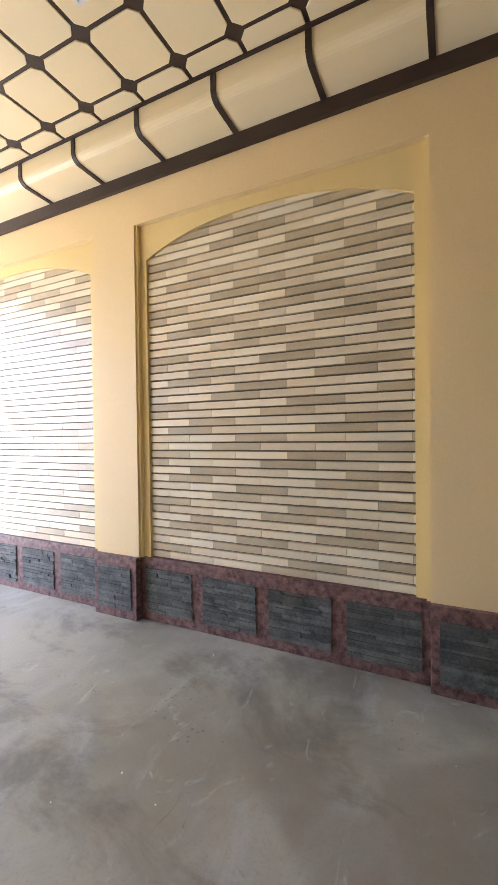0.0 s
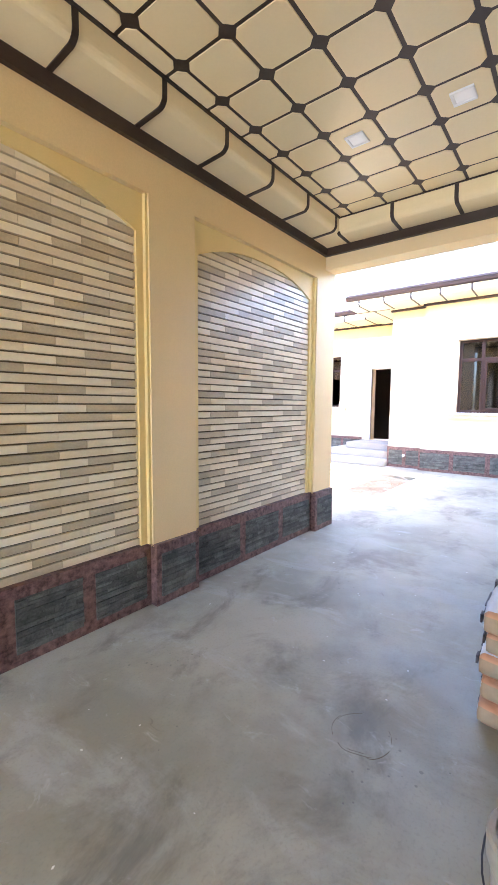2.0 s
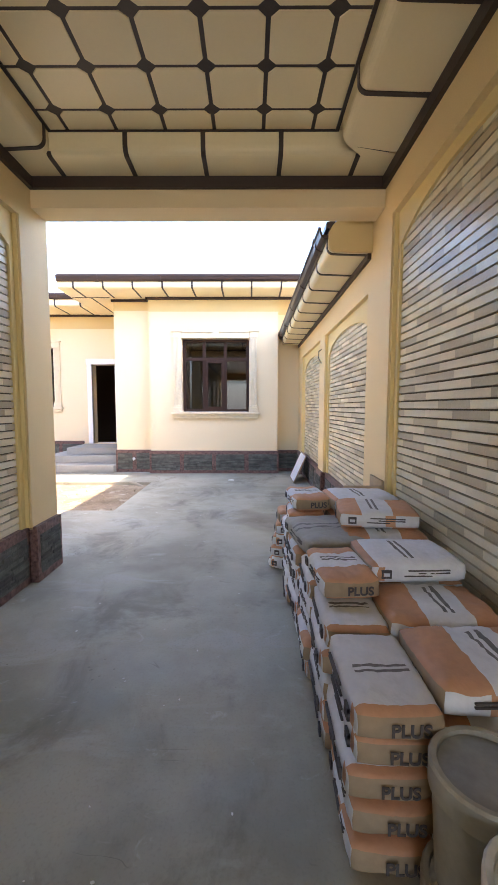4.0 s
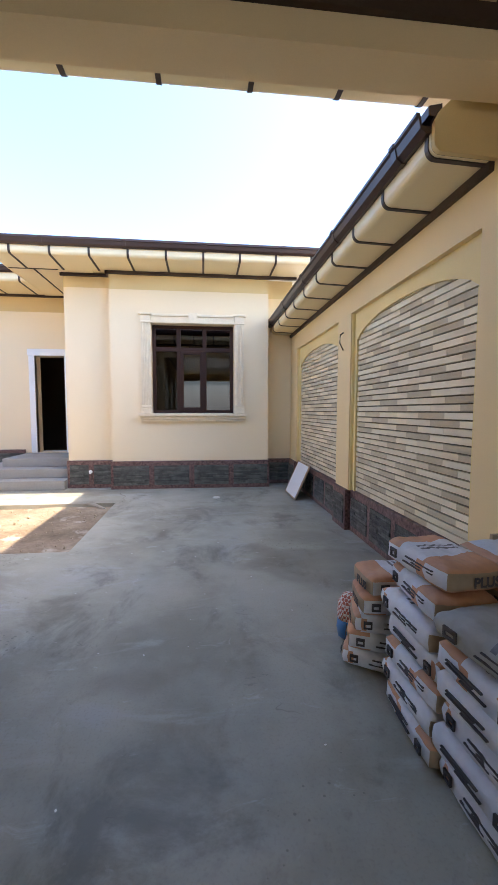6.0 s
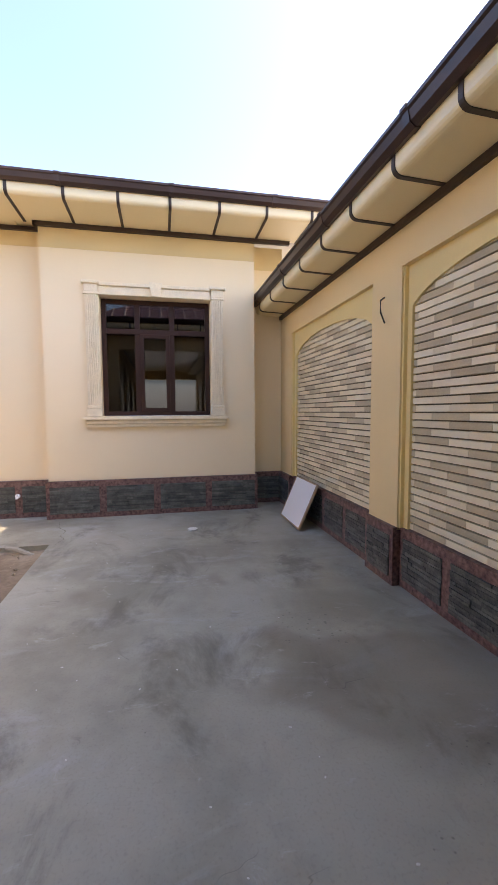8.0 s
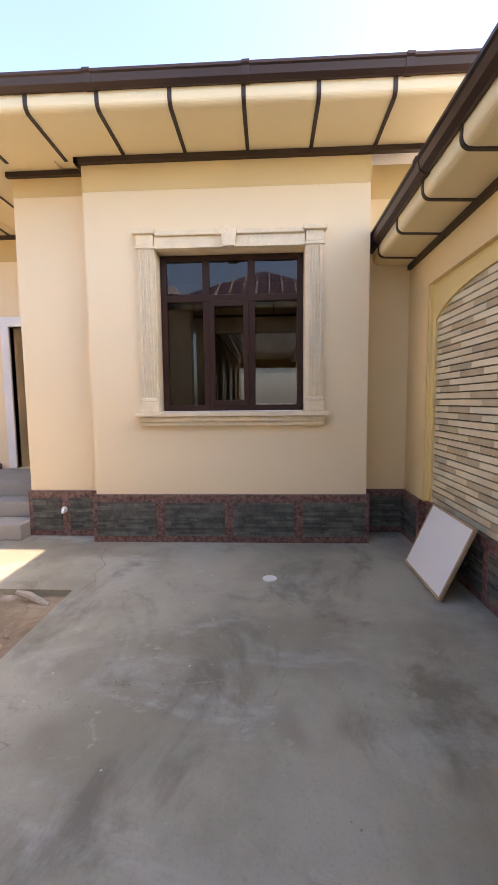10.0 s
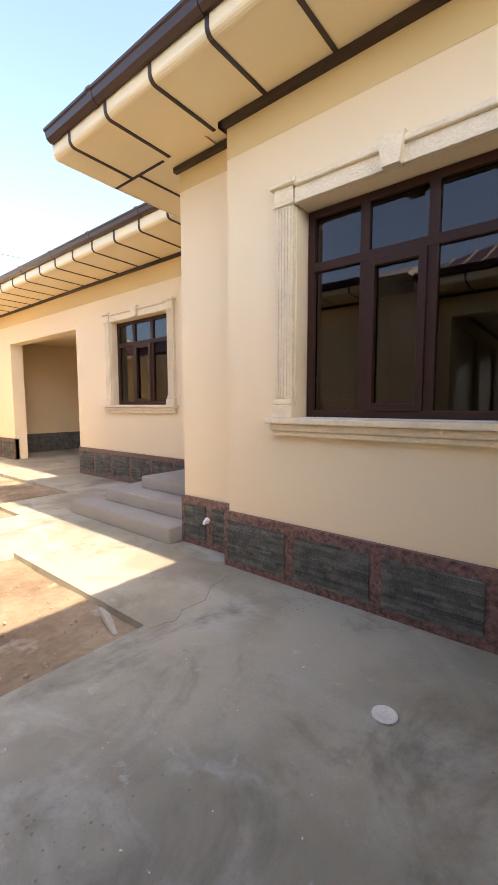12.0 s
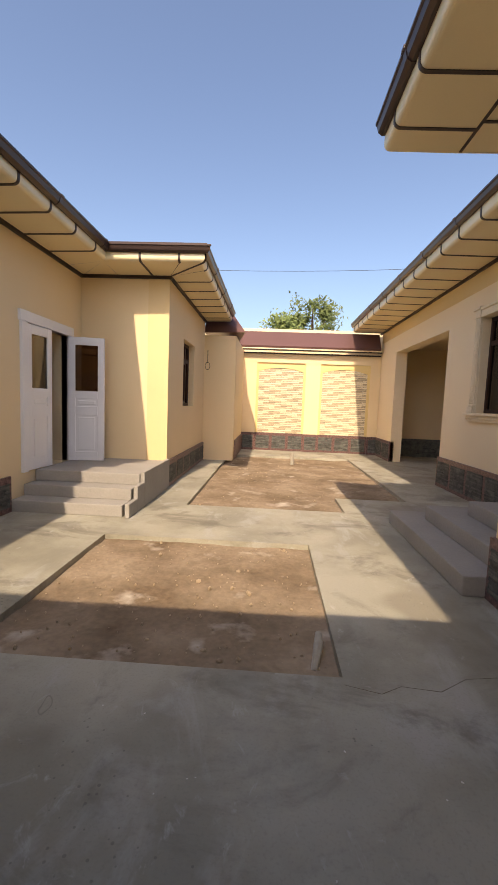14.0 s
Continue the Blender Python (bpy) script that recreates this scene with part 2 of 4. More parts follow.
# ---- building helpers ----
def mesh_of(bm, name, material):
    bmesh.ops.recalc_face_normals(bm, faces=bm.faces)
    me = bpy.data.meshes.new(name)
    bm.to_mesh(me)
    bm.free()
    for m in (material if isinstance(material, (list, tuple)) else [material]):
        me.materials.append(m)
    return me


def part(name, bm, material, parent=None, label=""):
    ob = new(name, mesh_of(bm, name, material))
    if parent is not None:
        ob.parent = parent
        ob.matrix_parent_inverse = parent.matrix_basis.inverted()
    return tagged(ob, label)


def empty(name, x=0, y=0, z=0, label="", category="", group="", kind="", rz=0):
    ob = new(name)
    ob.matrix_basis = pose(x, y, z, 0, 0, rz)
    return tagged(ob, label, category, group, kind)


def add_box(bm, a, b, bevel=0.0, slot=0):
    a, b = [min(p, q) for p, q in zip(a, b)], [max(p, q) for p, q in zip(a, b)]
    vs = [bm.verts.new((x, y, z)) for x in (a[0], b[0]) for y in (a[1], b[1]) for z in (a[2], b[2])]
    fs = [bm.faces.new([vs[i] for i in f]) for f in ((0, 1, 3, 2), (4, 6, 7, 5), (0, 4, 5, 1), (2, 3, 7, 6), (0, 2, 6, 4), (1, 5, 7, 3))]
    for f in fs:
        f.material_index = slot
    if bevel:
        es = list({e for f in fs for e in f.edges})
        bmesh.ops.bevel(bm, geom=es, offset=bevel, segments=2, affect="EDGES", profile=0.5)
    return bm


def box(name, a, b, material, parent=None, bevel=0.0, label=""):
    return part(name, add_box(bmesh.new(), a, b, bevel), material, parent, label)


def ring_loft(bm, loops, close=True, caps=True):
    """Joins loops of equal length with faces."""
    rows = [[bm.verts.new(p) for p in loop] for loop in loops]
    n = len(rows[0])
    for r, s in zip(rows, rows[1:]):
        for i in range(n if close else n - 1):
            bm.faces.new((r[i], r[(i + 1) % n], s[(i + 1) % n], s[i]))
    if caps and close:
        bm.faces.new(rows[0])
        bm.faces.new(rows[-1][::-1])
    return bm


def lathe(bm, prof, seg=28, cx=0.0, cy=0.0, slot=0):
    rows = [[bm.verts.new((cx + r * math.cos(2 * math.pi * i / seg), cy + r * math.sin(2 * math.pi * i / seg), z)) for i in range(seg)] for r, z in prof]
    for r, s in zip(rows, rows[1:]):
        for i in range(seg):
            bm.faces.new((r[i], r[(i + 1) % seg], s[(i + 1) % seg], s[i])).material_index = slot
    bm.faces.new(rows[0][::-1]).material_index = slot
    bm.faces.new(rows[-1]).material_index = slot
    return bm


def tube(bm, pts, r, seg=8):
    loops = []
    for i, p in enumerate(pts):
        p = Vector(p)
        d = (Vector(pts[min(i + 1, len(pts) - 1)]) - Vector(pts[max(i - 1, 0)])).normalized()
        a = d.orthogonal().normalized() if abs(d.z) > 0.95 else d.cross(Vector((0, 0, 1))).normalized()
        b = d.cross(a)
        rr = r[i] if isinstance(r, (list, tuple)) else r
        loops.append([p + rr * (math.cos(2 * math.pi * k / seg) * a + math.sin(2 * math.pi * k / seg) * b) for k in range(seg)])
    return ring_loft(bm, loops)


def curve_up(U, H, r=0.055):
    """The section of a cornice: flat out from the wall, then round and up."""
    pts = [(0.0, 0.0), (U - r, 0.012)]
    for k in range(1, 6):
        a = math.pi / 2 * k / 5
        pts.append((U - r + r * math.sin(a), 0.012 + r * (1 - math.cos(a))))
    pts.append((U, H))
    return pts


def cornice(name, start, end, out, z, U, H, step, first, m0=0.0, m1=0.0, parent_label="", gutter=True, panel=None, trim=True, joint=0.62, trim_d=0.05):
    """A boxed eave or ceiling cornice from start to end, its outward way out; panels between dark strips, a wall trim and a gutter.
    m0, m1: mitre of the ends (1 grows outwards, -1 shrinks)."""
    panel = panel or M_CREAMP
    A, B, N = Vector((*start, z)), Vector((*end, z)), Vector((*out, 0))
    D = (B - A).normalized()
    Ln = (B - A).length
    root = empty(name, *A, label=parent_label, category="eave" if gutter else "cornice", kind="structure")

    def at(s, u, h):
        lo, hi = -m0 * u, Ln + m1 * u
        return A + D * min(max(s, lo), hi) + N * u + Vector((0, 0, h))

    prof = curve_up(U, H)
    cuts = [first + step * k for k in range(-3, 60) if -U * max(m0, 0) < first + step * k < Ln + U * max(m1, 0)]
    bounds = [-9.0] + cuts + [99.0]
    for s0, s1 in zip(bounds, bounds[1:]):
        bm = bmesh.new()
        rows = []
        for u, h in prof:
            rows.append([at(s0 + 0.008, u, h), at(s1 - 0.008, u, h)])
        vs = [[bm.verts.new(p) for p in r] for r in rows]
        for r, s in zip(vs, vs[1:]):
            if (r[0].co - r[1].co).length > 1e-4 or (s[0].co - s[1].co).length > 1e-4:
                bm.faces.new((r[0], r[1], s[1], s[0]))
        bmesh.ops.remove_doubles(bm, verts=bm.verts, dist=1e-4)
        if bm.faces:
            part("panel", bm, panel, root)
        else:
            bm.free()
    w = 0.017
    for s in cuts:
        pts = [(u, h) for u, h in prof if -m0 * u < s < Ln + m1 * u]
        if len(pts) < 2:
            continue
        bm = bmesh.new()
        loops = []
        for i, (u, h) in enumerate(pts):
            q = pts[max(i - 1, 0)], pts[min(i + 1, len(pts) - 1)]
            t = Vector((q[1][0] - q[0][0], q[1][1] - q[0][1])).normalized()
            nu, nh = t.y * 0.007, -t.x * 0.007
            loops.append([A + D * (s - w) + N * (u + nu) + Vector((0, 0, h + nh)), A + D * (s + w) + N * (u + nu) + Vector((0, 0, h + nh)),
                          A + D * (s + w) + N * (u - nu) + Vector((0, 0, h - nh)), A + D * (s - w) + N * (u - nu) + Vector((0, 0, h - nh))])
        ring_loft(bm, loops)
        part("strip", bm, M_STRIP, root)
    for sign, m in ((0, m0), (1, m1)):
        if m > 0.5:
            bm = bmesh.new()
            base = A if sign == 0 else B
            side = -D if sign == 0 else D
            loops = []
            c = (N - side).normalized() * 0.015
            for u, h in prof:
                p = base + (N + side) * u + Vector((0, 0, h - 0.006))
                loops.append([p - c, p + c, p + c + Vector((0, 0, 0.01)), p - c + Vector((0, 0, 0.01))])
            ring_loft(bm, loops)
            part("strip", bm, M_STRIP, root)
    if trim:
        sec = [(-0.002, -trim_d), (0.035, -trim_d), (0.035, 0.006), (-0.002, 0.006)]
        bm = bmesh.new()
        ring_loft(bm, [[at(s, u, h) for u, h in sec] for s in (-9, 99)])
        part("trim", bm, M_STRIP, root)
    if gutter:
        g = [(U - 0.02, H), (U + 0.03, H - 0.006), (U + 0.065, H + 0.02), (U + 0.078, H + 0.07), (U + 0.092, H + 0.08), (U + 0.092, H + 0.10), (U + 0.07, H + 0.10), (U + 0.055, H + 0.035), (U + 0.0, H + 0.03), (U - 0.02, H + 0.11)]
        gb = part("gutter", ring_loft(bmesh.new(), [[at(s, u, h) for u, h in g] for s in (-9, 99)]), M_METAL, root, "dark brown metal gutter")
        s = joint * 0.5
        while s < Ln:
            o = [(u + (0.006 if u > U else -0.006), h - 0.006 if h < H + 0.05 else h + 0.006) for u, h in g]
            part("clip", ring_loft(bmesh.new(), [[A + D * q + N * u + Vector((0, 0, h)) for u, h in o] for q in (s - 0.03, s + 0.03)]), M_METAL, gb)
            s += joint * 2
        fz = [(U - 0.06, H + 0.09), (U + 0.02, H + 0.09), (U + 0.02, H + 0.14), (U - 0.06, H + 0.16)]
        part("roof_edge", ring_loft(bmesh.new(), [[at(s, u, h) for u, h in fz] for s in (-9, 99)]), M_METAL, root)
    return root


def slab(name, pts, z0, z1, material, parent=None, label=""):
    bm = bmesh.new()
    ring_loft(bm, [[(x, y, z0) for x, y in pts], [(x, y, z1) for x, y in pts]])
    return part(name, bm, material, parent, label)


# ---- ground and structure ----
def sheet(name, poly, z, material, depth=0.0, label=""):
    return tagged(slab(name, poly, z - max(depth, 0.02), z, material), label, kind="structure")


SA = (6.93, 2.66, 9.12, 4.78)   # near earth bed: x0, y0, x1, y1
SB = (7.52, 6.22, 10.87, 12.2)  # far earth bed, with a notch
bm = bmesh.new()
GX = [-400, -6, SA[0], SB[0], SA[2], 9.75, SB[2], 20, 400]
GY = [-400, -3, SA[1], SA[3], SB[1], 7.1, SB[3], 20, 400]
for i in range(8):
    for j in range(8):
        cx, cy = (GX[i] + GX[i + 1]) / 2, (GY[j] + GY[j + 1]) / 2
        in_a = SA[0] < cx < SA[2] and SA[1] < cy < SA[3]
        in_b = SB[0] < cx < SB[2] and SB[1] < cy < SB[3] and not (cx > 9.75 and cy < 7.1)
        z = -0.09 if in_a or in_b else 0.0
        f = bm.faces.new([bm.verts.new((x, y, z)) for x, y in ((GX[i], GY[j]), (GX[i + 1], GY[j]), (GX[i + 1], GY[j + 1]), (GX[i], GY[j + 1]))])
        f.material_index = 1 if z < 0 else 0


def skirt(x0, y0, x1, y1):
    bm.faces.new([bm.verts.new(p) for p in ((x0, y0, 0), (x1, y1, 0), (x1, y1, -0.09), (x0, y0, -0.09))])


PA = [(SA[0], SA[1]), (SA[2], SA[1]), (SA[2], SA[3]), (SA[0], SA[3])]
PB = [(SB[0], SB[1]), (9.75, SB[1]), (9.75, 7.1), (SB[2], 7.1), (SB[2], SB[3]), (SB[0], SB[3])]
for P in (PA, PB):
    for p, q in zip(P, P[1:] + P[:1]):
        skirt(*p, *q)
ground = part("ground", bm, [M_CONC, M_SOIL])
tagged(ground, "grey cement yard floor with sunken earth beds", kind="structure")


def arch_z(t, zc, zt, steep):
    x = min(abs(2 * t - 1), 1.0)
    return zc + (zt - zc) * (1 - x ** 2.4) ** steep


TILE_L, ROW = 0.37, 0.057
_tiles = {}


def tile_mesh(w, tone, h):
    key = (round(w, 3), tone, h)
    if key not in _tiles:
        w, d, c = key[0] - 0.001, 0.02, 0.002
        bm = bmesh.new()
        a = [(0, 0, 0), (w, 0, 0), (w, 0, h), (0, 0, h)]
        b = [(0.0005, d, c), (w - 0.0005, d, c), (w - 0.0005, d, h - c), (0.0005, d, h - c)]
        ring_loft(bm, [a, b])
        _tiles[key] = mesh_of(bm, "tile", TILES[tone])
    return _tiles[key]


def tile_tone(row, k, seed):
    """Diagonal steps of taupe, beige and cream: every second course moves on by one tile."""
    return (k + row // 2 + seed) % 3


class Frame3:
    """Local axes of a wall: along, out of the wall, up."""
    def __init__(self, ox, oy, dx, dy, nx, ny):
        self.o, self.d, self.n = Vector((ox, oy, 0)), Vector((dx, dy, 0)), Vector((nx, ny, 0))

    def p(self, s, d, z):
        return self.o + self.d * s + self.n * d + Vector((0, 0, z))

    def m(self, s, d, z):
        m = Matrix.Identity(4)
        q = self.p(s, d, z)
        for i in range(3):
            m[i][0], m[i][1], m[i][2], m[i][3] = self.d[i], self.n[i], (0, 0, 1)[i], q[i]
        return m

    def box(self, bm, s0, s1, d0, d1, z0, z1, bevel=0.0, slot=0):
        a, b = self.p(s0, d0, z0), self.p(s1, d1, z1)
        return add_box(bm, a, b, bevel, slot)


def stone_panel(F, s0, s1, z0, z1, d, parent, rng):
    """A panel of split slate strips in courses."""
    bm = bmesh.new()
    z = z0
    while z < z1 - 0.01:
        h = min(rng.uniform(0.016, 0.034), z1 - z)
        s = s0
        while s < s1 - 0.005:
            w = min(rng.uniform(0.07, 0.34), s1 - s)
            if s1 - s - w < 0.03:
                w = s1 - s
            k = rng.uniform(0.003, 0.017)
            F.box(bm, s, s + w - 0.002, d - 0.01, d + k, z, z + h - 0.002)
            s += w
        z += h
    part("stone_panel", bm, M_SLATE, parent)


def plinth(F, spans, h, parent, rng, panel_w=0.42, d=0.03, base=0.0):
    """Red terrazzo plinth with slate panels; spans: s0, s1, depth."""
    for s0, s1, dd in spans:
        bm = bmesh.new()
        F.box(bm, s0, s1, -0.10, dd, base, h, 0.004)
        part("plinth", bm, M_RED, parent, "dark red terrazzo plinth")
        n = max(1, round((s1 - s0) / (panel_w + 0.13)))
        w = (s1 - s0) / n
        if w < 0.18:
            continue
        for k in range(n):
            stone_panel(F, s0 + w * k + 0.045, s0 + w * (k + 1) - 0.045, base + 0.07, h - 0.075, dd, parent, rng)


def bay(F, wall, s0, s1, zb, zc, zt, zr, margin, seed, steep=1.0, single=True, length=TILE_L, course=ROW):
    """An arched tile field in its plaster recess."""
    bm = bmesh.new()
    r0, r1 = s0 - margin, s1 + margin
    n = 24
    dF, dB = -0.045, -0.085
    F.box(bm, r0, s0, dB, dF, zb, zr)
    F.box(bm, s1, r1, dB, dF, zb, zr)
    prev = None
    for i in range(n + 1):
        t = i / n
        s = s0 + (s1 - s0) * t
        a = arch_z(t, zc, zt, steep)
        cur = [bm.verts.new(F.p(s, dF, a)), bm.verts.new(F.p(s, dF, zr)), bm.verts.new(F.p(s, dB, a))]
        if prev:
            bm.faces.new((prev[0], cur[0], cur[1], prev[1]))
            bm.faces.new((prev[2], cur[2], cur[0], prev[0]))
        prev = cur
    part("arch_surround", bm, M_YELLOW, wall, "yellow painted arched surround")
    for q0, q1 in ((r0, r0 + 0.02), (r1 - 0.02, r1)):
        bm = bmesh.new()
        F.box(bm, q0, q1, dF - 0.01, -0.015, zb, zr - 0.0)
        part("bead", bm, M_YELLOW, wall)
    bm = bmesh.new()
    F.box(bm, s0 - 0.01, s1 + 0.01, -0.10, -0.083, zb, zt)
    part("joint_bed", bm, M_JOINT, wall, "dark joint bed")
    big = bmesh.new() if not single else None
    row = 0
    z = zb + 0.004
    while z < zt - 0.01:
        off = -0.02 - (0.0 if row % 2 else 0.5 * length)
        k = 0
        s = s0 + off
        while s < s1 - 0.004:
            a, b = max(s, s0), min(s + length, s1)
            if b - a > 0.012:
                top = max(arch_z((a - s0) / (s1 - s0), zc, zt, steep), arch_z((b - s0) / (s1 - s0), zc, zt, steep), arch_z(((a + b) / 2 - s0) / (s1 - s0), zc, zt, steep))
                if z < top:
                    tone = tile_tone(row, k, seed)
                    if single:
                        w = b - a
                        ob = new("tile", tile_mesh(w, tone, course - 0.008))
                        ob.parent = wall
                        ob.matrix_parent_inverse = wall.matrix_basis.inverted()
                        ob.matrix_basis = F.m(a, -0.084, z)
                    else:
                        F.box(big, a, b - 0.002, -0.084, -0.064, z, z + course - 0.008, 0, tone)
            s += length
            k += 1
        z += course
        row += 1
    if big is not None:
        o = part("tiles", big, TILES, wall)
        tagged(o, kind="stuff")


def bay_wall(name, label, F, length, height, bays, zb, seed, thick=0.3, pier=M_PILLAR, plinth_d=(0.035, -0.03), single=(), steep=1.0, top=None, ends=(0, 0), tile_len=TILE_L, course=ROW):
    """A wall with arched bays; bays: s0, s1, corner z, crown z, recess top z."""
    wall = empty(name, *F.o, label=label, category="wall", kind="structure")
    bm = bmesh.new()
    F.box(bm, 0, length, -thick, -0.099, 0, height)
    part("core", bm, pier, wall)
    mg = 0.075
    edges = [0.0]
    for b in bays:
        edges += [b[0] - mg, b[1] + mg]
    edges.append(length)
    rng = random.Random(seed)
    spans = []
    for a, b in zip(edges[::2], edges[1::2]):
        if b - a > 0.02:
            bm = bmesh.new()
            F.box(bm, a, b, -0.099, 0, zb - 0.02, height)
            part("pier", bm, pier, wall, "tan plastered pier")
            spans.append((a, b, plinth_d[0]))
    for i, b in enumerate(bays):
        bm = bmesh.new()
        F.box(bm, b[0] - mg, b[1] + mg, -0.099, 0, b[4], height)
        part("header", bm, pier, wall)
        spans.append((b[0] - mg, b[1] + mg, plinth_d[1]))
        bay(F, wall, b[0], b[1], zb, b[2], b[3], b[4], mg, seed + 3 * i, steep, i in single, length=tile_len, course=course)
    plinth(F, sorted(spans), zb, wall, rng)
    return wall


# gate passage, wall beside the yard
FL = Frame3(-5.5, 2.52, 1, 0, 0, -1)
LB = [(x0 + 5.5, x1 + 5.5, 2.675, 2.85, 2.93) for x0, x1 in ((-4.56, -2.72), (-2.15, -0.305), (0.257, 2.105), (2.69, 4.46))]
bay_wall("wall_north", "tan plastered gate passage wall with three arched tile fields", FL, 10.47, 3.45, LB, 0.47, 3, single=(1, 2, 3))
FR = Frame3(-5.5, -0.35, 1, 0, 0, 1)
bay_wall("wall_south", "tan plastered gate passage wall with arched tile fields behind building supplies", FR, 10.55, 3.45, LB, 0.47, 8, single=(3,))
# yard boundary wall
FC = Frame3(5.05, -0.35, 1, 0, 0, 1)
CB = [(0.19, 2.25, 2.19, 2.38, 2.50), (2.85, 4.97, 2.17, 2.36, 2.50)]
bay_wall("wall_south_yard", "cream and tan boundary wall with two arched tile fields", FC, 5.6, 2.85, CB, 0.48, 13, single=(0, 1), steep=0.75)
# end wall of the yard
FE = Frame3(7.72, 13.7, 1, 0, 0, -1)
EB = [(0.5, 1.90, 2.5, 2.62, 2.78), (2.5, 3.90, 2.5, 2.62, 2.78)]
bay_wall("wall_end_yard", "yellow end wall with two arched pale tile fields", FE, 8.5, 3.08, EB, 0.56, 21, single=(), pier=M_WALL)

# gate passage: gate side, beam and ceiling
tagged(box("beam_gate", (-5.5, -0.35, 3.06), (-5.25, 2.52, 3.62), M_WALL), "cream beam over the open street gate", kind="structure")
tagged(box("beam", (4.72, -0.35, 3.06), (4.97, 2.52, 3.62), M_WALL), "cream plastered beam over the passage opening", kind="structure")
CZ, CP = 3.455, 0.3555
bm = bmesh.new()
add_box(bm, (-5.5, -0.37, CZ + 0.006), (4.73, 2.54, CZ + 0.06), slot=1)
j0 = 0.012
for i in range(-27, 5):
    for j in range(-1, 6):
        x0, y0 = 3.139 + CP * i, 0.289 + CP * j
        x1, y1 = x0 + CP, y0 + CP
        if x0 > 4.7 or y0 > 2.4 or x1 < -5.4:
            continue
        c = 0.052
        p = [(x0 + c, y0 + j0), (x1 - c, y0 + j0), (x1 - j0, y0 + c), (x1 - j0, y1 - c), (x1 - c, y1 - j0), (x0 + c, y1 - j0), (x0 + j0, y1 - c), (x0 + j0, y0 + c)]
        q = [((x - (x0 + x1) / 2) * 0.985 + (x0 + x1) / 2, (y - (y0 + y1) / 2) * 0.985 + (y0 + y1) / 2) for x, y in p]
        ring_loft(bm, [[(x, y, CZ + 0.008) for x, y in p], [(x, y, CZ) for x, y in q]])
ceiling = part("ceiling", bm, [M_CEIL, M_STRIP])
tagged(ceiling, "cream panelled ceiling with dark joints and small dark diamonds", kind="structure")
U0, H0 = 0.31, 0.17
ST = 0.568
cornice("cornice", (-5.5, 2.52), (4.72, 2.52), (0, -1), 3.285, U0, H0, ST, 0.361 + 5.5 - ST * 3, -1, -1, "cream panelled ceiling cornice with dark strips", False, M_CEIL, trim_d=0.085)
cornice("cornice", (4.72, 2.52), (4.72, -0.35), (-1, 0), 3.285, U0, H0, ST, 0.30, -1, -1, "cream panelled ceiling cornice with dark strips", False, M_CEIL, trim_d=0.085)
cornice("cornice", (4.72, -0.35), (-5.5, -0.35), (0, 1), 3.285, 0.45, H0, ST, 0.32, -1, -1, "cream panelled ceiling cornice with dark strips", False, M_CEIL, trim_d=0.085)
for a, b in (((-5.5, 2.19, CZ - 0.012), (4.41, 2.215, CZ + 0.01)), ((-5.5, 0.098, CZ - 0.012), (4.41, 0.123, CZ + 0.01)), ((4.40, 0.098, CZ - 0.012), (4.425, 2.215, CZ + 0.01))):
    tagged(box("trim", a, b, M_STRIP), "dark edge strip round the ceiling field", kind="structure")
# eave of the passage to the yard
cornice("eave_passage", (4.97, 3.0), (4.97, -0.33), (1, 0), 3.455, 0.66, 0.16, 0.58, 0.25, 0, 0, "cream panelled eave over the passage opening")


def tent(name, label, poly, ridge, z0, z1):
    """A low pitched roof of ribbed sheet over a quad: eave corners and the two ridge ends."""
    bm = bmesh.new()
    v = [bm.verts.new((x, y, z0)) for x, y in poly]
    r = [bm.verts.new((x, y, z1)) for x, y in ridge]
    bm.faces.new((v[0], v[1], r[1], r[0]))
    bm.faces.new((v[2], v[3], r[0], r[1]))
    bm.faces.new((v[1], v[2], r[1]))
    bm.faces.new((v[3], v[0], r[0]))
    bm.faces.new(v[::-1])
    o = part(name, bm, M_LROOF)
    return tagged(o, label, kind="structure")


# roof over the passage, hipped towards the yard, with standing ribs on its hip
rp = tent("roof_passage", "maroon hipped sheet roof with pale ribs over the gate passage", [(-5.5, -0.9), (5.58, -0.9), (5.58, 3.4), (-5.5, 3.4)], [(-3.5, 1.25), (2.6, 1.25)], 3.67, 5.15)
rp.data.materials[0] = M_ROOF
for k in range(14):
    y = -0.75 + 0.308 * k
    q = 1 - abs(y - 1.25) / 2.15
    part("rib", tube(bmesh.new(), [(5.57, y, 3.685), (5.57 - 2.97 * q, y, 3.685 + 1.48 * q)], 0.022, 5), M_LROOF, rp)


# yard boundary wall's boxed eave
cornice("eave_boundary", (5.08, -0.35), (10.6, -0.35), (0, 1), 2.83, 0.39, 0.13, 0.583, 0.041, 0, 0, "cream boxed eave with dark strips along the boundary wall")
bm = bmesh.new()
cap = [(y - 0.35, z + 2.83) for y, z in curve_up(0.39, 0.17)] + [(0.01, 3.06), (-0.35, 3.40)]
ring_loft(bm, [[(x, y, z) for y, z in cap] for x in (5.045, 5.078)])
tagged(part("eave_end", bm, M_BAND), "ochre end board of the boxed eave", kind="structure")
tagged(slab("roof_boundary", [(5.10, -0.9), (10.9, -0.9), (10.9, 0.03), (5.10, 0.03)], 2.95, 2.98, M_METAL), "narrow brown metal roof of the boundary wall", kind="structure")


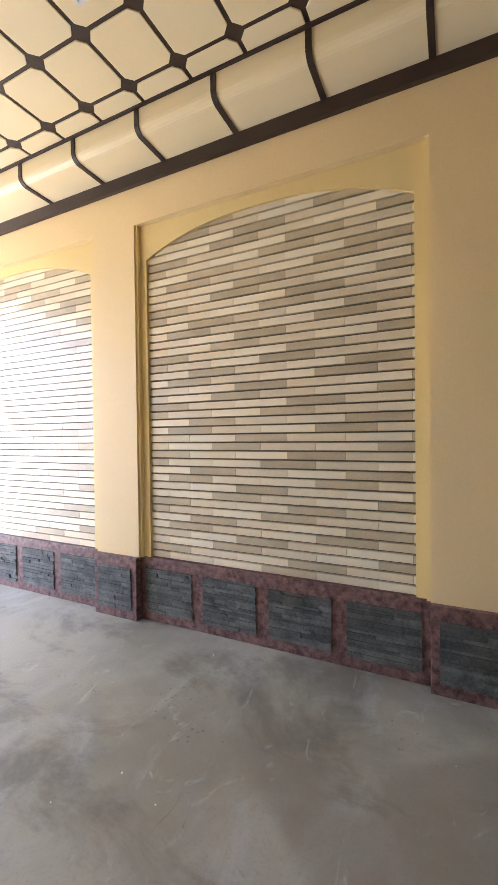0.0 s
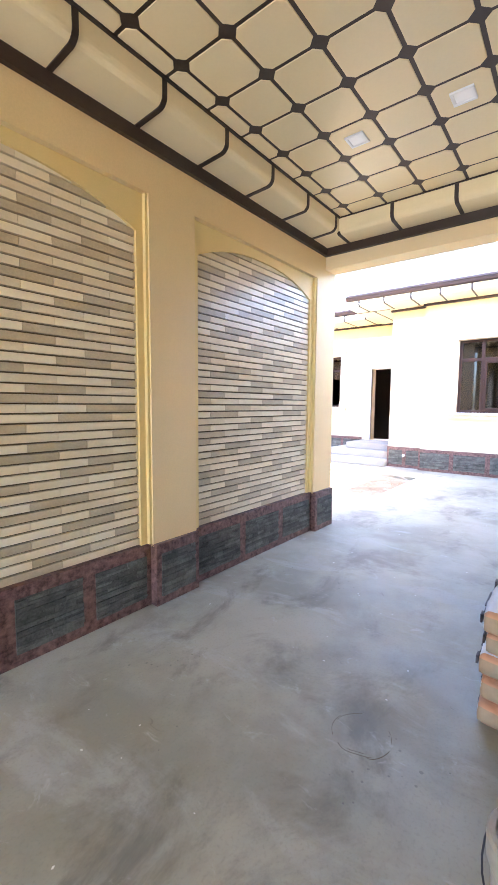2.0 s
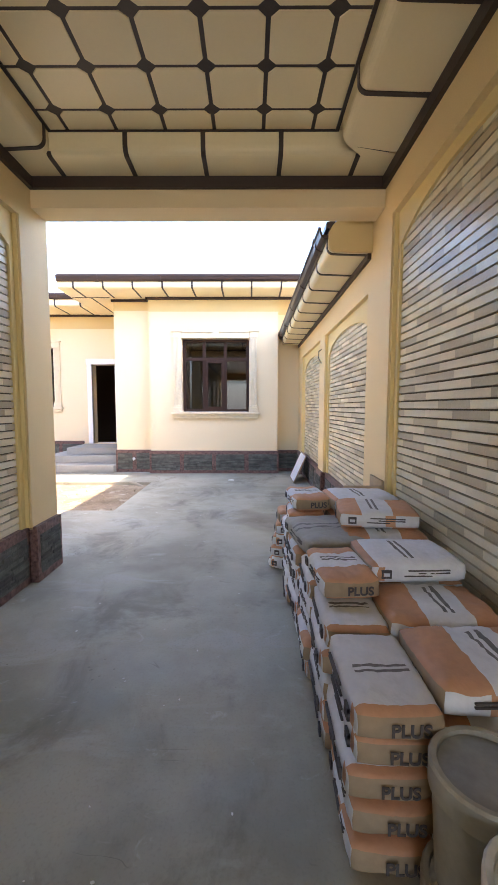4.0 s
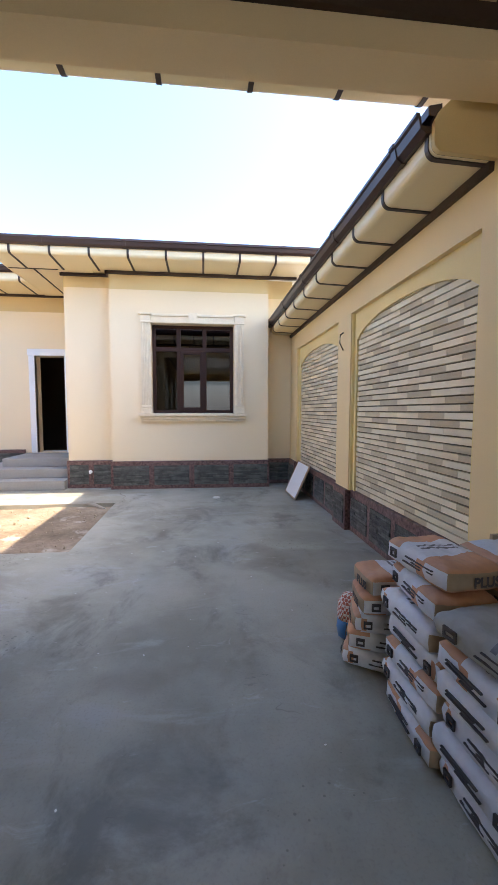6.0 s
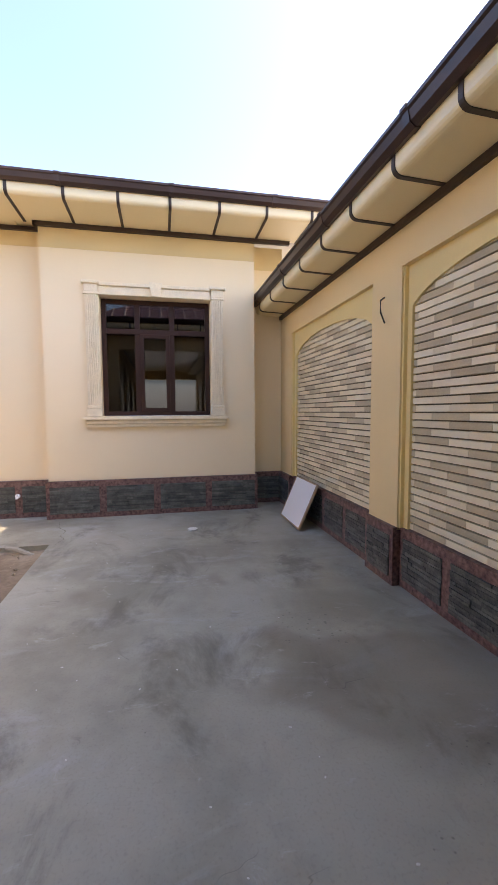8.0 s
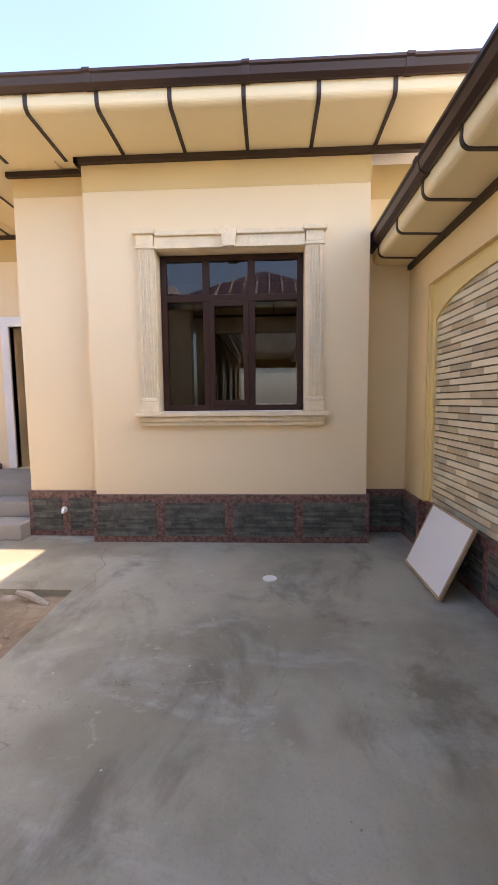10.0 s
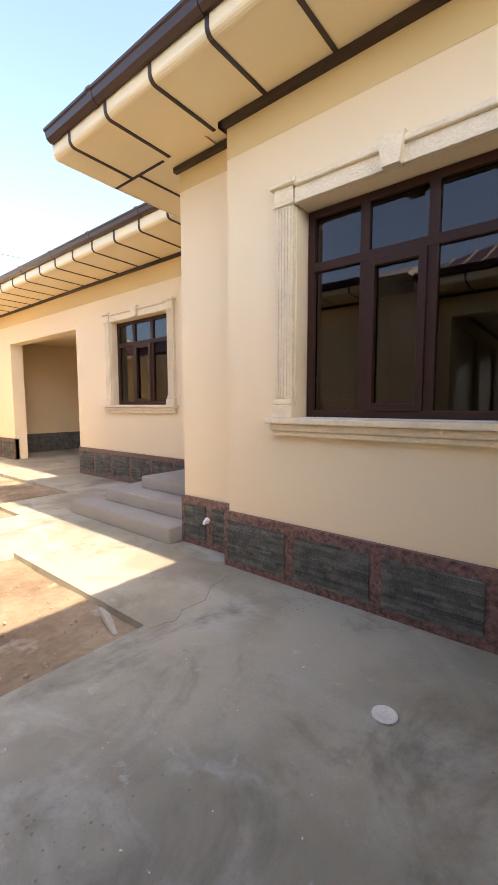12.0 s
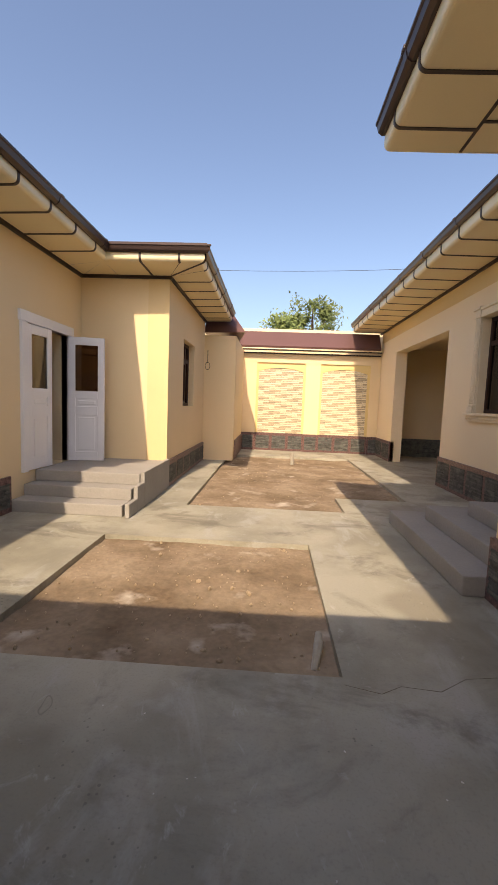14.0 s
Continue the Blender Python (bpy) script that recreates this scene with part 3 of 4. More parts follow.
# ---- windows, doors and house walls ----
def wall_holes(name, F, length, z0, z1, holes, material, thick=0.35, label="", band=None):
    """A wall with openings s0, s1, za, zb; band: a painted strip from that height to the top."""
    wall = empty(name, *F.o, label=label, category="wall", kind="structure")
    bm = bmesh.new()
    ss = sorted({0.0, length, *(h[0] for h in holes), *(h[1] for h in holes)})
    for a, b in zip(ss, ss[1:]):
        zs = [z0]
        for h in holes:
            if h[0] <= a and b <= h[1]:
                zs += [h[2], h[3]]
        zs.append(z1)
        for p, q in zip(zs[::2], zs[1::2]):
            if q - p > 0.01:
                F.box(bm, a, b, -thick, 0, p, q)
    bmesh.ops.remove_doubles(bm, verts=bm.verts, dist=1e-4)
    part("plaster", bm, material, wall)
    if band:
        bm = bmesh.new()
        F.box(bm, 0, length, -0.01, 0.003, band, z1)
        part("band", bm, M_BAND, wall, "ochre painted band under the eave")
    return wall


def bars(F, bm, rects, d0, d1, bevel=0.006):
    for s0, s1, z0, z1 in rects:
        F.box(bm, s0, s1, d0, d1, z0, z1, bevel)


def window(name, F, s0, s1, z0, z1, depth, room, mirror=False, label="", columns=(0.0, 0.36, 0.68, 1.0)):
    """A brown three-light window with top lights, a sash in the middle and tinted glass, and the dark room behind it."""
    win = empty(name, *F.p(s0, -depth, z0), label=label, category="window", kind="structure")
    w = s1 - s0
    cs = [s0 + w * c for c in columns]
    zt = z1 - 0.27 * (z1 - z0)
    d0, d1 = -depth - 0.06, -depth
    fr = bmesh.new()
    bars(F, fr, [(s0, s0 + 0.06, z0, z1), (s1 - 0.06, s1, z0, z1)], d0, d1)
    bars(F, fr, [(s0 + 0.055, s1 - 0.055, z0, z0 + 0.06), (s0 + 0.055, s1 - 0.055, z1 - 0.06, z1)], d0, d1 - 0.002)
    part("frame", fr, M_BROWN, win)
    for c in cs[1:-1]:
        b = bmesh.new()
        bars(F, b, [(c - 0.035, c + 0.035, z0 + 0.05, z1 - 0.05)], d0, d1 - 0.004)
        part("mullion", b, M_BROWN, win)
    b = bmesh.new()
    bars(F, b, [(s0 + 0.05, s1 - 0.05, zt - 0.035, zt + 0.035)], d0, d1 - 0.001)
    part("transom", b, M_BROWN, win)
    a, c = cs[1] + 0.03, cs[2] - 0.03
    sash = bmesh.new()
    bars(F, sash, [(a, a + 0.055, z0 + 0.055, zt - 0.03), (c - 0.055, c, z0 + 0.055, zt - 0.03)], d0 + 0.01, d1 + 0.014)
    bars(F, sash, [(a + 0.05, c - 0.05, z0 + 0.055, z0 + 0.11), (a + 0.05, c - 0.05, zt - 0.085, zt - 0.03)], d0 + 0.01, d1 + 0.012)
    part("sash", sash, M_BROWN, win)
    for i in range(3):
        for p, q in ((z0 + 0.05, zt - 0.03), (zt + 0.03, z1 - 0.05)):
            g = bmesh.new()
            F.box(g, cs[i] + 0.03, cs[i + 1] - 0.03, d0 + 0.025, d0 + 0.031, p, q)
            part("pane", g, M_GLASS, win).visible_shadow = False
    return win


# box open to the window; its dark colour stands in for indoor shade
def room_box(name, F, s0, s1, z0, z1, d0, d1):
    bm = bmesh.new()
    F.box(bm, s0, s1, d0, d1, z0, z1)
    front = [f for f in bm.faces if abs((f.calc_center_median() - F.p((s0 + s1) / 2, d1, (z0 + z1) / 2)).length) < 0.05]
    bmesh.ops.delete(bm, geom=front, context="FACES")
    return tagged(part(name, bm, M_DARKIN), "room box behind the opening, its shade put into the dark brown colour", kind="structure")


def surround(F, s0, s1, z0, z1, d, label="carved travertine window surround with fluted pilasters and keystone"):
    """Fluted pilasters, lintel with keystone and moulded sill round an opening."""
    root = empty("window_surround", *F.p(s0, 0, z0), label=label, category="window surround")
    pw = 0.17
    for a, b in ((s0 - pw, s0 - 0.01), (s1 + 0.01, s1 + pw)):
        bm = bmesh.new()
        F.box(bm, a, b, 0, d, z0 + 0.14, z1 - 0.0)
        k = 5
        fw = (b - a - 0.03) / k
        for i in range(k):
            F.box(bm, a + 0.015 + fw * i + 0.004, a + 0.015 + fw * (i + 1) - 0.006, d - 0.001, d + 0.014, z0 + 0.15, z1 - 0.01, 0.004)
        part("pilaster", bm, M_STONE, root)
        bm = bmesh.new()
        F.box(bm, a - 0.02, b + 0.02, 0, d + 0.03, z0 + 0.0, z0 + 0.10, 0.006)
        F.box(bm, a - 0.01, b + 0.01, 0, d + 0.018, z0 + 0.10, z0 + 0.145, 0.012)
        part("base", bm, M_STONE, root)
        bm = bmesh.new()
        F.box(bm, a - 0.015, b + 0.015, 0, d + 0.02, z1 + 0.0, z1 + 0.03, 0.008)
        F.box(bm, a - 0.005, b + 0.005, 0, d + 0.015, z1 + 0.03, z1 + 0.13, 0.006)
        F.box(bm, a - 0.035, b + 0.035, 0, d + 0.045, z1 + 0.13, z1 + 0.17, 0.01)
        part("capital", bm, M_STONE, root)
    mid = (s0 + s1) / 2
    bm = bmesh.new()
    F.box(bm, s0 - 0.0, s1 + 0.0, 0, d + 0.002, z1, z1 + 0.11, 0.005)
    F.box(bm, s0 + 0.01, s1 - 0.01, 0, d + 0.03, z1 + 0.11, z1 + 0.155, 0.01)
    part("lintel", bm, M_STONE, root)
    bm = bmesh.new()
    for (u, v, dd) in ((0.055, 0.085, d + 0.05),):
        ring_loft(bm, [[F.p(mid - u, e, z1 - 0.005), F.p(mid + u, e, z1 - 0.005), F.p(mid + v, e, z1 + 0.175), F.p(mid - v, e, z1 + 0.175)] for e in (0, dd)])
    part("keystone", bm, M_STONE, root)
    bm = bmesh.new()
    F.box(bm, s0 - pw - 0.06, s1 + pw + 0.06, 0, d + 0.07, z0 - 0.045, z0 - 0.001, 0.008)
    F.box(bm, s0 - pw - 0.03, s1 + pw + 0.03, 0, d + 0.035, z0 - 0.10, z0 - 0.045, 0.015)
    F.box(bm, s0 - pw - 0.015, s1 + pw + 0.015, 0, d + 0.012, z0 - 0.14, z0 - 0.10, 0.008)
    part("sill", bm, M_STONE, root)
    return root


# east house: bay with window, set-back wall, porch wall
HZ = 3.83
FA = Frame3(10.26, 0.15, 0, 1, -1, 0)
wa = wall_holes("wall_east_bay", FA, 2.78, 0, HZ, [(0.62, 2.08, 1.35, 2.93)], M_PALE, label="pale cream rendered house wall with a window", band=3.49)
rng = random.Random(5)
plinth(FA, [(-0.03, 2.81, 0.04)], 0.50, wa, rng, 0.55)
FA2 = Frame3(10.26, 0.15, 1, 0, 0, -1)
plinth(FA2, [(0.0, 0.4, 0.03)], 0.50, wa, rng)
FAN = Frame3(10.26, 2.93, 1, 0, 0, 1)
plinth(FAN, [(0.0, 0.19, 0.03)], 0.50, wa, rng)
window("window_1", FA, 0.625, 2.075, 1.353, 2.925, 0.15, None, label="brown plastic three-light window with tinted glass")
surround(FA, 0.62, 2.08, 1.35, 2.93, 0.04)
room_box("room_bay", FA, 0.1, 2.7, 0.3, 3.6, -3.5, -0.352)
bm = bmesh.new()
FA.box(bm, 0.63, 2.07, -0.15, -0.005, 1.352, 1.356)
tagged(part("trim", bm, M_WHITE), "white reveal of the window opening", kind="structure")
FB = Frame3(10.45, 2.93, 0, 1, -1, 0)
wb = wall_holes("wall_east_setback", FB, 0.81, 0, HZ, [], M_PALE, thick=0.3, label="pale cream set-back house wall with a garden tap", band=3.55)
plinth(FB, [(0.0, 0.83, 0.035)], 0.50, wb, rng)
FS = Frame3(10.62, -0.36, 0, 1, -1, 0)
ws = wall_holes("wall_east_corner", FS, 0.8, 0, HZ, [], M_WALL, label="cream recessed house corner", band=3.5)
plinth(FS, [(0.0, 0.51, 0.03)], 0.48, ws, rng)
tagged(box("wall_porch_side", (10.46, 3.44, 0), (12.1, 3.74, HZ), M_PALE), "pale cream side wall of the porch", kind="structure")
FH = Frame3(12.0, 3.5, 0, 1, -1, 0)
wh = wall_holes("wall_east_porch", FH, 10.2, 0, HZ, [(0.75, 1.35, 0.5, 2.55), (2.33, 3.98, 1.45, 2.98), (5.28, 8.64, 0.0, 3.01)], M_PALE, thick=0.3, label="cream house wall with a door, a window and a wide open bay", band=3.45)
plinth(FH, [(1.6, 5.28, 0.035)], 0.57, wh, rng, 0.5)
plinth(FH, [(8.64, 10.2, 0.03)], 0.56, wh, rng, 0.5)
window("window_2", FH, 2.335, 3.975, 1.453, 2.975, 0.12, None, label="brown plastic three-light window with tinted glass")
surround(FH, 2.33, 3.98, 1.45, 2.98, 0.04)
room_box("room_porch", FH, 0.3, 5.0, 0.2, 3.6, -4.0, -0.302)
# open bay behind the house wall
FO = Frame3(12.3, 8.78, 1, 0, 0, 1)
tagged(box("wall_open_bay", (12.3, 8.5, 0), (16.2, 8.77, 3.5), M_WALL), "cream inner wall of the open bay", kind="structure")
tagged(box("wall_open_bay_back", (16.0, 8.5, 0), (16.3, 14.0, 3.5), M_WALL), "cream back wall of the open bay", kind="structure")
tagged(box("ceiling_open_bay", (12.3, 8.5, 3.3), (16.3, 14.0, 3.4), M_WALL), "cream ceiling of the open bay", kind="structure")
bm = bmesh.new()
FE.box(bm, 4.25, 8.3, -0.02, 0.05, 0, 0.56)
tagged(part("baseboard", bm, M_SLATE), "dark stone plinth inside the open bay", kind="structure")
bm = bmesh.new()
FE.box(bm, 4.58, 8.3, -0.02, 0.03, 0.56, 3.3)
tagged(part("wall_open_bay_end", bm, M_WALL), "cream end wall of the open bay", kind="structure")

# porch door of the east house
def east_door():
    d = empty("door_1", *FH.p(0.75, 0, 0.5), label="white door frame with an open dark doorway", category="door", kind="structure")
    for i, r in enumerate(((0.63, 0.75, 0.5, 2.55), (1.35, 1.47, 0.5, 2.55), (0.61, 1.49, 2.55, 2.69))):
        bm = bmesh.new()
        FH.box(bm, r[0], r[1], -0.1, 0.035, r[2], r[3], 0.008)
        part("casing", bm, M_WHITE, d)
    bm = bmesh.new()
    FH.box(bm, 0.76, 1.34, -0.3, -0.26, 0.5, 0.515, 0.003)
    part("threshold", bm, M_WHITE, d)


east_door()
# eaves of the east house
EU = 0.64
# start lengthened south past the corner, unseen, to keep a sun streak off the wall
cornice("eave_east", (10.26, -1.5), (10.26, 4.56), (-1, 0), 3.785, EU + 0.03, 0.14, 0.588, 1.634 - 0.588, 0, 0, "cream boxed eave with dark strips on the house bay", trim=False)
bm = bmesh.new()
cap = [(10.26 - u, 3.785 + h) for u, h in curve_up(EU + 0.03, 0.14)] + [(10.26 - EU - 0.03, 3.99), (12.1, 3.99), (12.1, 3.786)]
ring_loft(bm, [[(x, y, z) for x, z in cap] for y in (4.56, 4.575)])
tagged(part("eave_end", bm, M_CREAMP), "cream end board of the house eave", kind="structure")
tagged(box("soffit", (10.262, 3.2, 3.788), (12.0, 4.558, 3.82), M_CREAMP), "cream soffit over the porch corner", kind="structure")
for a, b in (((10.2, -0.35, 3.735), (10.257, 2.97, 3.784)), ((10.2, 2.94, 3.735), (10.45, 2.98, 3.784)), ((10.40, 2.98, 3.735), (10.447, 3.78, 3.784)), ((10.26, 4.14, 3.778), (11.9, 4.165, 3.787)), ((10.25, 3.76, 3.777), (10.275, 4.55, 3.787))):
    tagged(box("trim", a, b, M_STRIP), "dark strip under the house eave", kind="structure")
tagged(box("soffit", (10.24, 2.9, 3.803), (10.5, 3.8, 3.83), M_CREAMP), "cream soffit over the set-back wall", kind="structure")
cornice("eave_porch", (12.0, 3.74), (12.0, 13.9), (-1, 0), 3.80, 0.88, 0.17, 0.60, 0.4, 0, 0, "cream boxed eave with dark strips over the porch wall")
# roof_east is drawn out south with the eave, unseen, to block the sun
tent("roof_east", "ribbed sheet roof of the east house", [(9.6, -1.6), (9.6, 4.4), (16, 4.4), (16, -1.6)], [(12.2, -0.5), (12.2, 3.0)], 4.0, 4.75)
tent("roof_porch", "ribbed sheet roof over the porch wall", [(11.1, 3.6), (11.1, 14.2), (17, 14.2), (17, 3.6)], [(13.5, 4), (13.5, 13.9)], 4.0, 4.75)

# porch steps of the east house
st = empty("porch_steps", 11, 4.5, 0, label="three grey cement steps up to the house porch", category="steps", kind="structure")
for x0, y1, z0, z1 in ((10.24, 5.82, 0, 0.17), (10.55, 5.46, 0.17, 0.34), (10.85, 5.06, 0.34, 0.50)):
    box("step", (x0, 3.78 if z0 else 3.76, z0), (11.95, y1, z1), M_STEP, st, 0.012)

# west house
FWm = Frame3(5.45, 2.86, 0, 1, 1, 0)
ww = wall_holes("wall_west", FWm, 4.5, 0, 3.5, [(2.92, 4.02, 0.45, 2.40)], M_WALL, label="cream rendered wall of the west house with a double door", thick=0.3)
plinth(FWm, [(0.0, 2.55, 0.03)], 0.45, ww, rng, 0.5)
FWp = Frame3(5.45, 7.36, 1, 0, 0, -1)
wp = wall_holes("wall_west_return", FWp, 1.48, 0, 3.5, [], M_WALL, label="cream return wall of the west house with a yellow corner strip", thick=0.3)
bm = bmesh.new()
FWp.box(bm, 1.13, 1.482, -0.01, 0.012, 0.42, 3.5)
part("corner_strip", bm, M_PILLAR, wp, "yellow painted corner pilaster")
FWe = Frame3(6.93, 7.66, 0, 1, 1, 0)
we = wall_holes("wall_west_front", FWe, 3.24, 0, 3.5, [(0.85, 1.95, 1.36, 2.66)], M_WALL, label="cream west house wall with a narrow window", thick=0.3)
plinth(FWe, [(-0.3, 3.24, 0.04)], 0.45, we, rng, 0.5)
window("window_3", FWe, 0.855, 1.945, 1.363, 2.655, 0.12, None, label="brown plastic window seen at a slant")
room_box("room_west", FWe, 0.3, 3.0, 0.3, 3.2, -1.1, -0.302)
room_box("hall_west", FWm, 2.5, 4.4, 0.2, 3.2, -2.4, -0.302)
tagged(box("wall_west_jog", (6.6, 10.9, 0), (7.72, 11.2, 3.12), M_WALL), "cream wall at the end of the west house", kind="structure")
tagged(box("wall_west_end", (7.42, 11.2, 0), (7.72, 13.72, 3.12), M_WALL), "cream side wall by the end of the yard", kind="structure")
box("plinth", (7.40, 11.18, 0), (7.745, 13.68, 0.5), M_RED, bpy.data.objects["wall_end_yard"], 0.004)
cornice("eave_west", (5.45, 3.7), (5.45, 7.36), (1, 0), 3.47, 0.69, 0.13, 0.58, 0.3, 0, -1, "cream boxed eave with dark strips on the west house")
cornice("eave_west_return", (5.45, 7.36), (6.93, 7.36), (0, -1), 3.47, 0.69, 0.13, 0.58, 0.62, -1, 1, "cream boxed eave with dark strips over the west porch")
cornice("eave_west_front", (6.93, 7.36), (6.93, 11.0), (1, 0), 3.47, 0.65, 0.13, 0.58, 0.3, 1, 0, "cream boxed eave with dark strips on the west house front")
tent("roof_west", "ribbed sheet roof of the west house", [(6.0, 11.4), (6.0, 3.0), (1, 3.0), (1, 11.4)], [(4, 11), (4, 3.5)], 3.70, 4.4)
slab("roof_west_front", [(5.4, 6.75), (7.55, 6.75), (7.55, 11.2), (5.4, 11.2)], 3.72, 3.75, M_METAL)["kind"] = "structure"
bpy.data.objects["roof_west_front"]["label"] = "brown metal roof edge of the west house front"

# west porch with its steps and sloping kerb
wst = empty("west_porch", 6.2, 6, 0, label="grey cement porch with three steps", category="steps", kind="structure")
for y0, z0, z1, x1 in ((5.42, 0, 0.15, 6.88), (5.69, 0.15, 0.30, 6.9), (5.96, 0.30, 0.45, 6.92)):
    box("step", (5.46, y0, z0), (x1, 7.35, z1), M_STEP, wst, 0.01)
for y0, y1, z in ((5.38, 5.70, 0.18), (5.70, 5.98, 0.34), (5.98, 7.36, 0.48)):
    box("kerb", (6.925, y0, 0), (6.985, y1, z), M_STEP, wst, 0.01)


def west_door():
    d = empty("door_2", *FWm.p(2.95, 0, 0.42), label="white panelled double door, one leaf open", category="door", kind="structure")
    for r in ((2.80, 2.92, 0.45, 2.40), (4.02, 4.14, 0.45, 2.40), (2.77, 4.17, 2.40, 2.54)):
        bm = bmesh.new()
        FWm.box(bm, r[0], r[1], -0.1, 0.04, r[2], r[3], 0.01)
        part("casing", bm, M_WHITE, d)

    def leaf(origin, ang, w):
        m = Matrix.Translation(origin) @ Matrix.Rotation(radians(ang), 4, "Z")
        h = 1.93
        bm = bmesh.new()
        for r in ((0, 0.1, 0, h), (w - 0.1, w, 0, h)):
            add_box(bm, (r[0], -0.02, r[2]), (r[1], 0.02, r[3]), 0.004)
        for r in ((0.1, w - 0.1, 0, 0.14), (0.1, w - 0.1, 0.72, 0.86), (0.1, w - 0.1, 0.98, 1.10), (0.1, w - 0.1, h - 0.12, h)):
            add_box(bm, (r[0], -0.02, r[2]), (r[1], 0.02, r[3]), 0.004)
        bm.transform(m)
        lf = part("leaf", bm, M_WHITE, d)
        for z0, z1 in ((0.14, 0.72), (0.86, 0.98)):
            bm = bmesh.new()
            add_box(bm, (0.1, -0.01, z0), (w - 0.1, 0.01, z1))
            add_box(bm, (0.14, -0.018, z0 + 0.03), (w - 0.14, 0.018, z1 - 0.03), 0.006)
            bm.transform(m)
            part("panel", bm, M_WHITE, lf)
        bm = bmesh.new()
        add_box(bm, (0.1, -0.004, 1.10), (w - 0.1, 0.004, h - 0.12))
        bm.transform(m)
        part("pane", bm, M_GLASS, lf)

    leaf(FWm.p(2.93, 0.0, 0.46), 90 - 4, 0.54)
    leaf(FWm.p(4.01, 0.03, 0.46), 11, 0.54)


west_door()

# brown roof along the end wall
bm = bmesh.new()
sec = [(13.42, 3.20), (13.40, 3.26), (13.75, 3.74), (13.95, 3.74), (13.95, 3.2)]
ring_loft(bm, [[(x, y, z) for y, z in sec] for x in (7.5, 11.9)])
tagged(part("roof_end", bm, M_ROOF), "maroon sheet metal roof on the end wall", kind="structure")
bm = bmesh.new()
ring_loft(bm, [[(x, 13.7 if k else 13.4, z) for x, z, k in ((6.9, 3.2, 0), (7.5, 3.2, 0), (7.5, 3.7, 1), (6.9, 3.7, 1))], [(x, y, z) for x, y, z in ((6.9, 11.0, 3.2), (7.95, 10.8, 3.2), (7.6, 11.3, 3.7), (6.9, 11.3, 3.7))]])
tagged(part("roof_jog", bm, M_ROOF), "maroon sheet metal roof on the side wall", kind="structure")
tagged(box("trim", (7.4, 13.45, 3.13), (11.95, 13.52, 3.17), M_STRIP), "dark strip under the end roof", kind="structure")
tagged(box("soffit", (7.4, 13.42, 3.165), (11.95, 13.7, 3.2), M_CREAMP), "cream soffit under the end roof", kind="structure")
tagged(box("trim", (7.4, 13.66, 3.05), (11.98, 13.698, 3.09), M_STRIP), "dark strip on the end wall", kind="structure")
tagged(box("parapet", (6.0, 14.6, 0), (14.0, 14.9, 3.98), M_PALE), "pale wall edge behind the end roof", kind="structure")


# ---- things ----
def rough_patch(name, poly_test, x0, y0, x1, y1, label, seed):
    """An uneven sheet of earth."""
    bm = bmesh.new()
    n, m = int((x1 - x0) / 0.06), int((y1 - y0) / 0.06)
    vs = {}
    for i in range(n + 1):
        for j in range(m + 1):
            x, y = x0 + (x1 - x0) * i / n, y0 + (y1 - y0) * j / m
            h = noise.fractal(Vector((x * 1.3 + seed, y * 1.3, 0)), 1.0, 2.0, 5) * 0.022 + noise.noise(Vector((x * 9, y * 9, seed))) * 0.006
            vs[i, j] = bm.verts.new((x, y, min(-0.055 + h, -0.012)))
    for i in range(n):
        for j in range(m):
            x, y = x0 + (x1 - x0) * (i + 0.5) / n, y0 + (y1 - y0) * (j + 0.5) / m
            if poly_test(x, y):
                bm.faces.new((vs[i, j], vs[i + 1, j], vs[i + 1, j + 1], vs[i, j + 1]))
    bmesh.ops.delete(bm, geom=[v for v in bm.verts if not v.link_faces], context="VERTS")
    for f in bm.faces:
        f.smooth = True
    return tagged(part(name, bm, M_SOIL), label, kind="structure")


rough_patch("soil", lambda x, y: True, *SA, "dry trodden earth in a sunken bed", 1.0)
rough_patch("soil", lambda x, y: not (x > 9.75 and y < 7.1), *SB, "dry trodden earth in the far sunken bed", 7.0)
rng = random.Random(11)
bm = bmesh.new()
for k in range(420):
    if k < 220:
        x, y = rng.uniform(SA[0] + 0.05, SA[2] - 0.05), rng.uniform(SA[1] + 0.05, SA[3] - 0.05)
    else:
        x, y = rng.uniform(SB[0] + 0.05, 9.7), rng.uniform(SB[1] + 0.05, SB[3] - 0.05)
    r = rng.uniform(0.004, 0.014) if rng.random() < 0.95 else rng.uniform(0.018, 0.03)
    m = Matrix.Translation((x, y, -0.048)) @ Euler((rng.random() * 6, rng.random() * 6, rng.random() * 6)).to_matrix().to_4x4() @ Matrix.Diagonal((r, r * 0.8, r * 0.6, 1))
    bmesh.ops.create_icosphere(bm, subdivisions=1, radius=1, matrix=m)
tagged(part("stones", bm, M_CLOD), "small clods and stones on the earth", "stones", kind="stuff")
bm = bmesh.new()
for k in range(90):
    x, y = rng.uniform(-1.5, 9.5), rng.uniform(0.6, 2.35)
    r = rng.uniform(0.002, 0.006)
    m = Matrix.Translation((x, y, r * 0.3)) @ Euler((0, 0, rng.random() * 6)).to_matrix().to_4x4() @ Matrix.Diagonal((r * 1.6, r, r * 0.5, 1))
    bmesh.ops.create_icosphere(bm, subdivisions=1, radius=1, matrix=m)
tagged(part("crumbs", bm, M_PUTTY), "crumbs of mortar scattered on the floor", "debris", kind="stuff")


